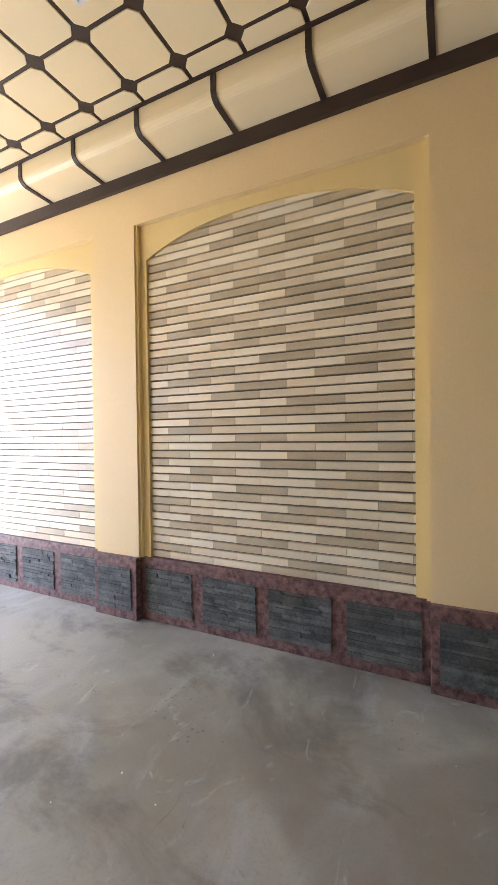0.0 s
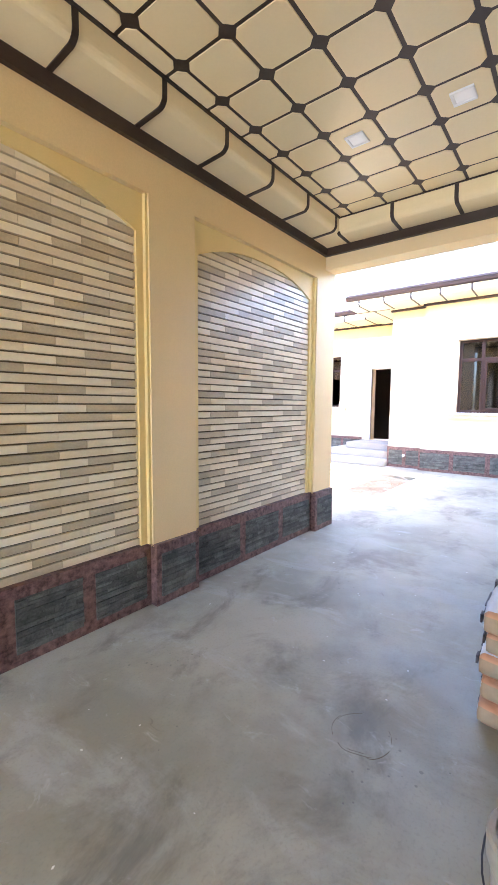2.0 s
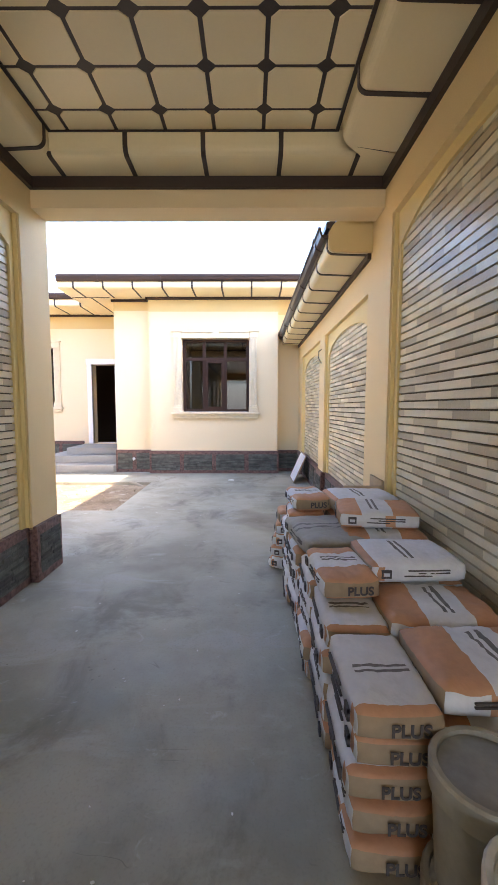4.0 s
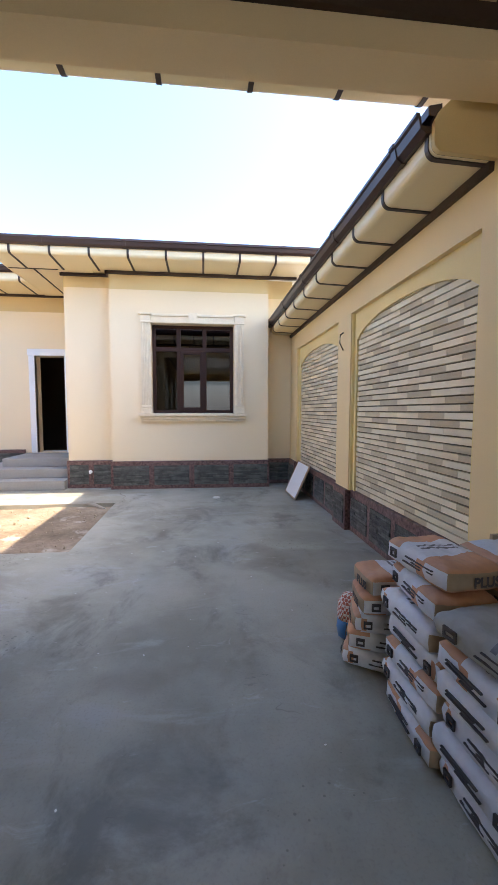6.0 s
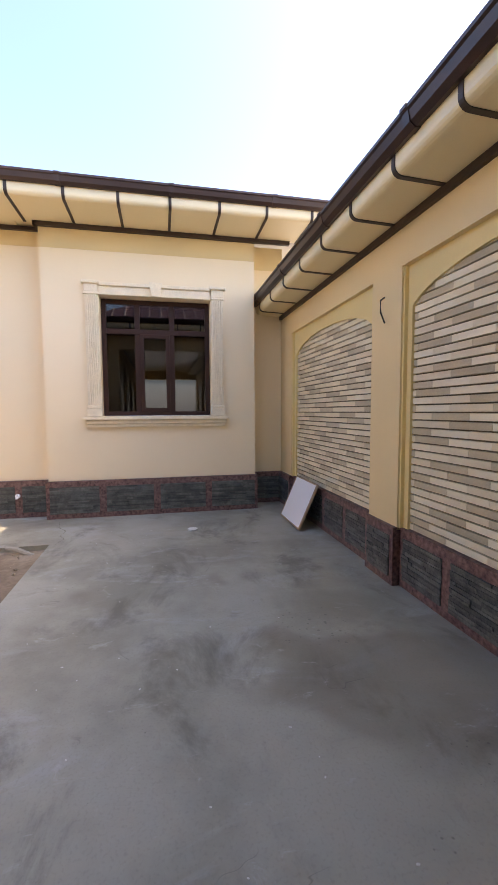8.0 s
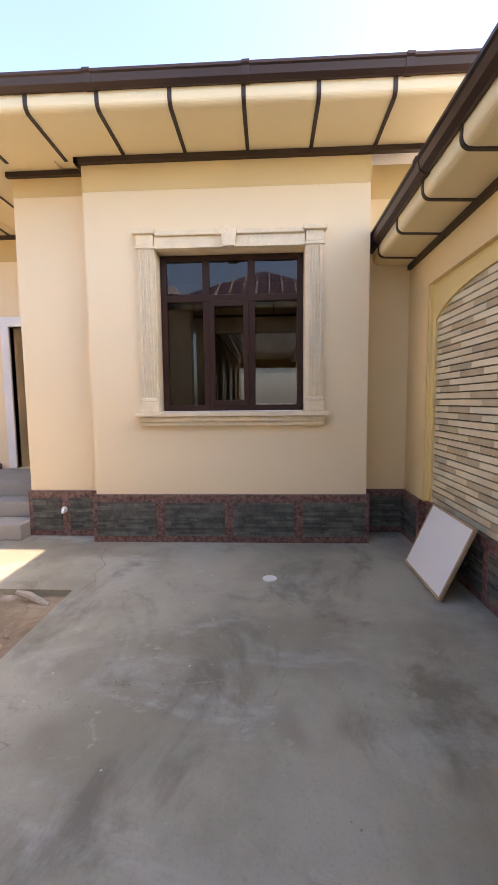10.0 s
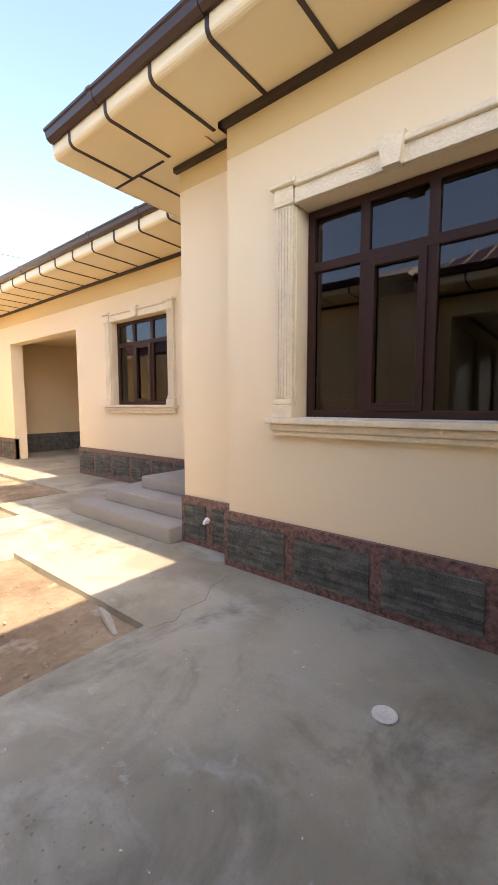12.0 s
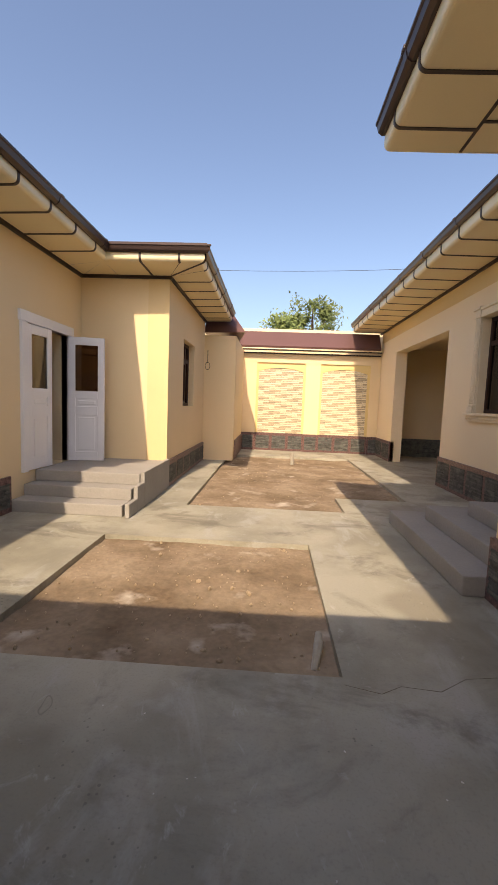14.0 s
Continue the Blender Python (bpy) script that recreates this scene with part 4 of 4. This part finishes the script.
def text_mesh(word, size, fat=0.0):
    cu = bpy.data.curves.new("word", "FONT")
    cu.body, cu.size, cu.extrude, cu.offset = word, size, 0.001, fat
    cu.align_x, cu.align_y = "CENTER", "CENTER"
    ob = bpy.data.objects.new("word", cu)
    scene.collection.objects.link(ob)
    me = bpy.data.meshes.new_from_object(ob.evaluated_get(bpy.context.evaluated_depsgraph_get()))
    bpy.data.objects.remove(ob)
    me.materials.clear()
    return me


PLUS = text_mesh("PLUS", 0.056, 0.0016)
PLUS.materials.append(M_INK)


def paper_bag(L, Wd, H, seed, tone):
    """A filled paper sack lying flat: creased pillow with printed bands and stripes, bars and a badge on its sides, a word on its ends."""
    bm = bmesh.new()
    nx, ny = 30, 18

    def crease(p, k):
        return (1 - abs(noise.noise(p)) * 2.2) * k

    def pt(u, v, lev):
        ex, ey = abs(u) ** 10, abs(v) ** 8
        edge = max(ex, ey)
        cx = L / 2 * u * (1 - 0.05 * abs(v) ** 4)
        cy = Wd / 2 * v * (1 - 0.06 * abs(u) ** 4)
        q = Vector((u * 2.2, v * 1.7, seed * 3.1 + lev * 2))
        n = noise.noise(q) * 0.012 + crease(q * 2.1 + Vector((u * v, 0, 4)), 0.006) + noise.noise(q * 4.5) * 0.003
        h = H * 0.5 * (1 - 0.42 * edge)
        if lev == 0:
            return Vector((cx + n * 0.4, cy + n * 0.4, H / 2 - h))
        if lev == 1:
            return Vector((cx * 1.012 + n * 0.9, cy * 1.02 + n * 0.9, H / 2 + n * 0.3))
        return Vector((cx + n * 0.4, cy + n * 0.4, H / 2 + h + (n - 0.006) * (0.9 - 0.4 * edge)))

    def slot(i, j, side):
        c = (i + 0.5) / nx
        if tone == "grey":
            return 3 if not side and (0.44 < c < 0.47 or 0.54 < c < 0.57) else 0
        if side == 0 and (0.50 < c < 0.535 or 0.565 < c < 0.60) and 2 < j < ny - 3:
            return 3
        if tone == "orange":
            return 1 if side == 0 and (c < 0.34 or c > 0.72) or side and 0.30 < c < 0.42 else 0
        return 1 if side == 0 and c > 0.93 or side and 0.86 < c < 0.93 else 0

    rim = lambda i, j: i in (0, nx) or j in (0, ny)
    grid = {(i, j, lev): bm.verts.new(pt(2 * i / nx - 1, 2 * j / ny - 1, lev)) for i in range(nx + 1) for j in range(ny + 1) for lev in (0, 1, 2) if lev != 1 or rim(i, j)}
    for i in range(nx):
        for j in range(ny):
            for lev in (0, 2):
                bm.faces.new((grid[i, j, lev], grid[i + 1, j, lev], grid[i + 1, j + 1, lev], grid[i, j + 1, lev])).material_index = slot(i, j, 0)
    for lev in (0, 1):
        for i in range(nx):
            for j in (0, ny):
                bm.faces.new((grid[i, j, lev], grid[i + 1, j, lev], grid[i + 1, j, lev + 1], grid[i, j, lev + 1])).material_index = slot(i, j, 1)
        for j in range(ny):
            for i in (0, nx):
                bm.faces.new((grid[i, j, lev], grid[i, j + 1, lev], grid[i, j + 1, lev + 1], grid[i, j, lev + 1])).material_index = 2 if tone != "grey" else 0
    for f in bm.faces:
        f.smooth = True
    root = new("paper_bag")
    part("sack", bm, [M_BAGG if tone == "grey" else M_BAG, M_ORANGE, M_KRAFT, M_GREYP], root)
    for sgn in (-1, 1):
        y = sgn * (Wd / 2 * 1.02 + 0.003)
        bm = bmesh.new()
        for k, (a, e) in enumerate(((-0.30, 0.12), (-0.30, 0.02), (-0.12, 0.16))):
            add_box(bm, (L * a, y - 0.006, H * (0.60 - 0.11 * k)), (L * e, y + 0.003, H * (0.645 - 0.11 * k)))
        part("print", bm, M_INK, root, "dark printed lines")
        bm = bmesh.new()
        x0, x1, z0, z1 = L * 0.29, L * 0.39, H * 0.32, H * 0.66
        for a, e, c, d in ((x0, x1, z0, z0 + 0.008), (x0, x1, z1 - 0.014, z1), (x0, x0 + 0.008, z0, z1), (x1 - 0.008, x1, z0, z1)):
            add_box(bm, (a, y - 0.006, c), (e, y + 0.003, d))
        part("badge", bm, M_INK, root, "dark square badge")
    if tone != "grey":
        for sgn in (-1, 1):
            ob = new("word", PLUS)
            ob.parent = root
            ob.matrix_basis = pose(sgn * (L / 2 * 1.012 + 0.010), 0.03 * sgn, H * 0.46, 90, 0, 90 * sgn)
    return root


KINDS = [paper_bag(0.44, 0.27, 0.118, 1, "white"), paper_bag(0.44, 0.27, 0.118, 2, "white"), paper_bag(0.44, 0.27, 0.118, 3, "orange")]
INNER = [paper_bag(0.49, 0.40, 0.122, 4, "white"), paper_bag(0.49, 0.40, 0.122, 5, "orange")]
GREY = paper_bag(0.62, 0.40, 0.115, 6, "grey")
LAB = {"white": "white paper cement bag with orange ends, stacked", "orange": "white and orange printed paper cement bag, stacked", "grey": "grey paper cement bag lying on the stack"}
used = set()


def put_bag(src, tone, x, y, z, rz, rx=0, ry=0):
    m = pose(x, y, z, rx, ry, rz)
    if src.name not in used:
        used.add(src.name)
        ob = src
        ob.matrix_basis = m
    else:
        ob = copy_thing(src, m)
    return tagged(ob, LAB[tone], "bag", "stack of paper bags")


rng = random.Random(4)
for k in range(5):
    x = 2.62 + 0.442 * k
    layers = (5, 5, 5, 5, 5)[k]
    for j in range(layers):
        src = 2 if rng.random() < 0.25 else rng.choice((0, 1))
        put_bag(KINDS[src], "orange" if src == 2 else "white", x + rng.uniform(-0.02, 0.02), 0.283 + rng.uniform(-0.015, 0.02) + 0.012 * k, 0.112 * j, rng.choice((0, 180)) + rng.uniform(-3, 3))
for k in range(6):
    x = 2.64 + 0.405 * k
    for j in range((5, 5, 5, 5, 5, 4)[k]):
        src = 1 if (j == 4 or rng.random() < 0.3) else 0
        put_bag(INNER[src], "orange" if src else "white", x + rng.uniform(-0.012, 0.012), -0.095 + rng.uniform(-0.012, 0.012), 0.116 * j, rng.choice((90, 270)) + rng.uniform(-3, 3))
# loose bags on top
put_bag(GREY, "grey", 3.87, 0.25, 0.572, 8, 0, 0)
put_bag(KINDS[2], "orange", 4.39, 0.31, 0.572, -4)
put_bag(KINDS[2], "orange", 4.43, 0.29, 0.682, 6)
put_bag(INNER[0], "white", 3.40, -0.09, 0.58, 92)
put_bag(INNER[1], "orange", 3.82, -0.095, 0.58, 87)
put_bag(INNER[0], "white", 4.24, -0.095, 0.58, 93)
put_bag(INNER[1], "orange", 3.92, -0.09, 0.695, 82)
put_bag(INNER[0], "white", 4.33, -0.09, 0.695, 94)
put_bag(KINDS[2], "orange", 3.27, 0.28, 0.565, 4)
# slumped last pile, turned across the row
for j in range(5):
    put_bag(KINDS[(0, 2, 1, 2, 2)[j]], "orange" if j in (1, 3, 4) else "white", 4.87 - 0.012 * j, 0.32 - 0.012 * j, 0.112 * j, 58 + 8 * j)
sk = empty("sack", 5.13, 0.44, 0, label="blue plastic sack with a red and white woven top", category="sack")
for nm, prof, mm in (("bottom", [(0.03, 0.0), (0.085, 0.015), (0.105, 0.07), (0.10, 0.13)], M_BLUE), ("top", [(0.10, 0.131), (0.108, 0.18), (0.095, 0.24), (0.05, 0.28), (0.02, 0.285)], M_WEAVE)):
    bm = lathe(bmesh.new(), [(r * 0.72, z) for r, z in prof], 20, 5.13, 0.44)
    for v in bm.verts:
        v.co += Vector((noise.noise(v.co * 13), noise.noise(v.co * 13 + Vector((5, 0, 0))), 0)) * 0.016
    for f in bm.faces:
        f.smooth = True
    part(nm, bm, mm, sk)
bm = bmesh.new()
add_box(bm, (4.52, -0.34, 0.465), (4.85, -0.32, 0.86))
add_box(bm, (4.52, -0.32, 0.465), (4.54, -0.02, 0.82))
add_box(bm, (4.52, -0.32, 0.465), (4.85, -0.02, 0.47))
tagged(part("cardboard_box", bm, M_KRAFT), "torn brown cardboard box on the bags", "box")


def label_print():
    """Printed wrap: cream above, brown picture below with dark blotches."""
    m = mat("printed_label", (0.13, 0.075, 0.045), 0.4, var=0.3, big=14, fine=60)
    n, l = m.node_tree.nodes, m.node_tree.links
    b = n["Principled BSDF"]
    src = b.inputs["Base Color"].links[0].from_socket
    co, sep, t = n.new("ShaderNodeTexCoord"), n.new("ShaderNodeSeparateXYZ"), n.new("ShaderNodeTexNoise")
    t.inputs["Scale"].default_value = 9
    l.new(co.outputs["Object"], sep.inputs[0])
    l.new(co.outputs["Object"], t.inputs["Vector"])
    ma = n.new("ShaderNodeMath")
    ma.operation = "MULTIPLY_ADD"
    l.new(t.outputs["Fac"], ma.inputs[0])
    ma.inputs[1].default_value = 0.16
    l.new(sep.outputs["Z"], ma.inputs[2])
    r = n.new("ShaderNodeMapRange")
    r.inputs["From Min"].default_value, r.inputs["From Max"].default_value = 0.24, 0.31
    l.new(ma.outputs[0], r.inputs["Value"])
    x = n.new("ShaderNodeMix")
    x.data_type = "RGBA"
    l.new(r.outputs["Result"], x.inputs["Factor"])
    l.new(src, x.inputs["A"])
    x.inputs["B"].default_value = (0.50, 0.43, 0.31, 1)
    l.new(x.outputs["Result"], b.inputs["Base Color"])
    return m


def pail(x, y, z, r, h, body, lid, label, full=True, label_band=False, handle=True, rz=0):
    p = empty("pail", x, y, z, label=label, category="bucket", group="buckets by the bags", rz=rz)

    def add(nm, bm, m, lab=""):
        o = new(nm, mesh_of(bm, nm, m))
        for f in o.data.polygons:
            f.use_smooth = len(f.vertices) == 4
        o.data.set_sharp_from_angle(angle=0.55)
        o.parent = p
        return tagged(o, lab)

    b = r * 0.84
    add("body", lathe(bmesh.new(), [(b, 0), (b + 0.004, 0.01), (r * 0.985, h - 0.06), (r, h - 0.055), (r, h - 0.005), (r - 0.006, h), (r - 0.012, h - 0.004), (r - 0.014, h - 0.03)]), body)
    add("rim", lathe(bmesh.new(), [(r - 0.002, h - 0.075), (r + 0.008, h - 0.07), (r + 0.009, h - 0.004), (r + 0.003, h + 0.004), (r - 0.012, h + 0.002), (r - 0.013, h - 0.02)]), body)
    bm = bmesh.new()
    lathe(bm, [(r - 0.014, h - 0.03), (r - 0.015, h - 0.012), (r * 0.55, h - 0.009), (r * 0.3, h - 0.011)], 28)
    for v in bm.verts:
        v.co.z += noise.noise(Vector((v.co.x * 14 + x * 9, v.co.y * 14, 0))) * 0.006
    add("lid", bm, lid, "lid caked with dried putty" if full else "")
    if label_band:
        bm = bmesh.new()
        seg = 26
        rows = []
        for q in (0.05, 0.70):
            rr = b + (r * 0.985 - b) * (q * h / (h - 0.06)) + 0.005
            rows.append([(rr * math.cos(a), rr * math.sin(a), h * q) for a in [radians(-125 + 250 * k / seg) for k in range(seg + 1)]])
        vs = [[bm.verts.new(c) for c in row] for row in rows]
        for k in range(seg):
            bm.faces.new((vs[0][k], vs[0][k + 1], vs[1][k + 1], vs[1][k]))
        add("label_band", bm, label_print(), "brown printed label fading to cream")
        for word, ang, zz, size, mm in (("MOVIY", -24, 0.60, 0.042, M_INK), ("25", 22, 0.16, 0.045, M_PUTTY)):
            me = text_mesh(word, size)
            me.materials.append(mm)
            rr = b + (r * 0.985 - b) * (zz * h / (h - 0.06)) + 0.009
            for v in me.vertices:
                a = radians(ang) + v.co.x / rr
                v.co = Vector(((rr + v.co.z) * math.cos(a), (rr + v.co.z) * math.sin(a), h * zz + v.co.y))
            o = new("word", me)
            o.parent = p
    if handle:
        pts = [((r + 0.02) * math.sin(math.pi * k / 14), -(r + 0.014) * math.cos(math.pi * k / 14), h - 0.05 - 0.12 * math.sin(math.pi * k / 14)) for k in range(15)]
        add("handle", tube(bmesh.new(), pts, 0.003, 6), M_BLACK, "thin wire handle")
    return p


pail(2.25, 0.10, 0.0, 0.150, 0.15, M_PAIL, M_PUTTY, "low off-white plastic tub under a bucket", handle=False)
pail(2.25, 0.10, 0.152, 0.143, 0.35, M_PAIL, M_PAILD, "off-white plastic bucket with a grey lid", full=False, rz=150, handle=False)
pail(1.95, 0.113, 0.0, 0.142, 0.15, M_PAIL, M_PUTTY, "low off-white plastic tub stained with paint", handle=False)
pail(1.95, 0.113, 0.152, 0.146, 0.345, M_PAILW, M_PUTTY, "off-white paint bucket with a brown label", label_band=True, rz=175, handle=False)
pail(1.58, 0.14, 0.0, 0.122, 0.31, M_PAIL, M_PAILD, "dirty off-white bucket with a wire handle", rz=160)
pail(1.745, -0.02, 0.0, 0.098, 0.38, M_PAILW, M_PUTTY, "small white printed bucket caked with putty", handle=False)
pail(2.10, -0.165, 0.0, 0.140, 0.44, M_BLACK, M_BLACK, "black rubber bucket with coiled hose", full=False, handle=False)
bm = bmesh.new()
tube(bm, [(2.10 + (0.12 - 0.0006 * k) * math.cos(k * 0.35), -0.19 + (0.12 - 0.0006 * k) * math.sin(k * 0.35), 0.45 + 0.0011 * k) for k in range(60)], 0.013, 6)
tagged(part("hose", bm, M_BLACK), "coiled black rubber hose on a bucket", "hose")
bm = bmesh.new()
tube(bm, [(2.16 + 0.10 * math.cos(a), -0.21 + 0.05 * math.sin(a), 0.50 + 0.10 * math.sin(a)) for a in [math.pi * k / 12 for k in range(13)]], 0.009, 6)
tagged(part("pail_bail", bm, M_PAIL), "off-white plastic bucket bail lying on a hose", "handle")


def lean_board():
    root = empty("board", 9.65, -0.2, 0, label="white board in a thin frame leaning on the wall", category="board")
    m = pose(8.98, -0.085, 0.012, 24, 0, 0)
    w, h = 0.74, 0.58
    bm = bmesh.new()
    add_box(bm, (0.02, -0.008, 0.02), (w - 0.02, 0.010, h - 0.02))
    bm.transform(m)
    part("sheet", bm, M_WHITE, root)
    for a, b in (((0, -0.012, 0), (0.02, 0.014, h)), ((w - 0.02, -0.012, 0), (w, 0.014, h)), ((0.02, -0.012, 0), (w - 0.02, 0.014, 0.02)), ((0.02, -0.012, h - 0.02), (w - 0.02, 0.014, h))):
        bm = bmesh.new()
        add_box(bm, a, b, 0.003)
        bm.transform(m)
        part("edge", bm, M_KRAFT, root)


lean_board()
bm = lathe(bmesh.new(), [(0.058, 0.0), (0.060, 0.010), (0.054, 0.014), (0.025, 0.013)], 22, 9.345, 1.125)
tagged(part("disk", bm, M_PUTTY), "flat round pale cement disk lying on the floor", "disk")
# garden tap on the set-back plinth
tap = empty("garden_tap", 10.41, 3.35, 0.32, label="small white garden tap outlet on the plinth", category="tap")
bm = tube(bmesh.new(), [(10.43, 3.35, 0.30), (10.36, 3.35, 0.30), (10.345, 3.35, 0.27)], 0.016, 10)
part("spout", bm, M_WHITE, tap)
bm = tube(bmesh.new(), [(10.40, 3.35, 0.30), (10.385, 3.35, 0.30)], 0.032, 12)
part("flange", bm, M_WHITE, tap)
# pipe standing in the far bed
bm = tube(bmesh.new(), [(9.24, 11.0, -0.09), (9.24, 11.0, 0.26)], 0.045, 14)
tagged(part("standpipe", bm, M_PAIL), "short pale plastic pipe standing in the earth", "pipe")
bm = tube(bmesh.new(), [(8.98, 2.78, -0.06), (9.02, 2.95, 0.0), (9.03, 3.05, 0.02)], [0.02, 0.03, 0.02], 8)
tagged(part("plastic_scrap", bm, M_PAIL), "crumpled pale plastic scrap at the bed's edge", "scrap")
# cable loop on the west end wall
bm = tube(bmesh.new(), [(7.02, 10.885, 2.75), (7.02, 10.885, 2.45)] + [(7.02 + 0.06 * math.sin(a), 10.88, 2.36 + 0.09 * math.cos(a)) for a in [2 * math.pi * k / 12 for k in range(13)]], 0.008, 6)
tagged(part("cable_loop", bm, M_STRIP), "dark cable hanging in a loop on the wall", "cable")
# cable end on the boundary wall
bm = tube(bmesh.new(), [(7.62, -0.345, 2.33), (7.6, -0.30, 2.3), (7.58, -0.29, 2.2), (7.6, -0.34, 2.12)], 0.007, 6)
tagged(part("cable_end", bm, M_STRIP), "short dark cable end on the boundary wall", "cable")

# cracks and dry mortar lines in the floor
for pts in ([(9.12, 2.60), (9.3, 2.55), (9.42, 2.62), (9.62, 2.60), (9.8, 2.72), (10.15, 2.78)],):
    bm = tube(bmesh.new(), [(x, y, 0.0) for x, y in pts], [0.001, 0.002, 0.0012, 0.002, 0.0012, 0.001], 5)
    tagged(part("floor_crack", bm, M_JOINT), "dark wandering crack in the cement floor", kind="structure")

bm = bmesh.new()
for a0, a1, rr, th in ((0.4, 1.5, 0.128, 0.0009), (1.2, 2.3, 0.135, 0.0012), (2.6, 3.9, 0.126, 0.0011), (3.7, 4.6, 0.133, 0.0014), (4.9, 5.5, 0.129, 0.0008), (3.0, 3.6, 0.112, 0.0008)):
    tube(bm, [(2.0 + (rr + 0.006 * math.sin(5 * a)) * math.cos(a), 0.82 + rr * math.sin(a), 0.0) for a in [a0 + (a1 - a0) * k / 10 for k in range(11)]], th, 5)
tagged(part("floor_scratch", bm, M_JOINT), "dark broken round scrape mark on the cement floor", kind="structure")

# ceiling lamps
lamp = None
for i, (lx, ly) in enumerate(((3.317, 1.533), (3.317, 0.822), (-1.66, 1.533), (-1.66, 0.822), (0.83, 1.533), (0.83, 0.822))):
    if lamp is None:
        lamp = new("ceiling_lamp")
        bm = bmesh.new()
        for a, b in (((-0.07, -0.07), (-0.05, 0.07)), ((0.05, -0.07), (0.07, 0.07)), ((-0.05, -0.07), (0.05, -0.05)), ((-0.05, 0.05), (0.05, 0.07))):
            add_box(bm, (*a, -0.012), (*b, 0.004), 0.002)
        o = new("bezel", mesh_of(bm, "bezel", M_WHITE))
        o.parent = lamp
        o = new("diffuser", mesh_of(add_box(bmesh.new(), (-0.05, -0.05, -0.006), (0.05, 0.05, 0.002)), "diffuser", M_LAMP))
        o.parent = lamp
        ob = lamp
        lamp.matrix_basis = pose(lx, ly, CZ)
        tagged(lamp, "small square white recessed ceiling lamp", "lamp", "passage ceiling lamps")
    else:
        copy_thing(lamp, pose(lx, ly, CZ))


# trees and cable beyond the end wall
def tree(x, y, h, r, seed):
    rng = random.Random(seed)
    root = empty("tree", x, y, 0, label="broad green tree standing behind the end wall", category="tree", group="trees behind the yard")
    bm = tube(bmesh.new(), [(x, y, 0), (x + 0.1, y, h * 0.35), (x, y + 0.1, h * 0.6), (x - 0.1, y, h * 0.85)], [0.22, 0.17, 0.12, 0.04], 9)
    for k in range(8):
        a = rng.random() * 6.28
        z0 = h * rng.uniform(0.4, 0.7)
        e = Vector((x + r * 0.7 * math.cos(a), y + r * 0.7 * math.sin(a), z0 + h * 0.2))
        tube(bm, [(x, y, z0), Vector((x, y, z0)).lerp(e, 0.5) + Vector((0, 0, 0.15)), e], [0.07, 0.045, 0.015], 6)
    part("trunk", bm, M_BARK, root)
    bm = bmesh.new()
    clumps = []
    for k in range(46):
        a, q = rng.random() * 6.28, math.sqrt(rng.random())
        zz = rng.uniform(-1, 1)
        w = math.sqrt(max(0, 1 - zz * zz * 0.8)) * r
        clumps.append((Vector((x + q * w * math.cos(a), y + q * w * math.sin(a), h * 0.74 + zz * h * 0.25)), r * rng.uniform(0.16, 0.34)))
    for c, cr in clumps:
        for k in range(110):
            d = Vector((rng.gauss(0, 1), rng.gauss(0, 1), rng.gauss(0, 0.8)))
            p = c + d * cr * 0.55
            s = rng.uniform(0.07, 0.14)
            u = Vector((rng.gauss(0, 1), rng.gauss(0, 1), rng.gauss(0, 1))).normalized()
            v = u.orthogonal().normalized()
            bm.faces.new([bm.verts.new(p + q) for q in (u * s, v * s * 0.5, -u * s, -v * s * 0.5)])
    part("crown", bm, M_LEAF, root)


tree(8.9, 25, 6.5, 1.7, 1)
tree(10.9, 25.5, 7.7, 1.6, 2)
bm = tube(bmesh.new(), [(-12 + 2 * k, 24, 8.75 + 0.012 * (k - 9) ** 2) for k in range(22)], 0.012, 5)
for px in (-12.0, 30.0):
    tube(bm, [(px, 24, 0), (px, 24, 9.8)], 0.1, 8)
tagged(part("overhead_cable", bm, M_BLACK), "thin overhead cable strung between far poles", "cable")
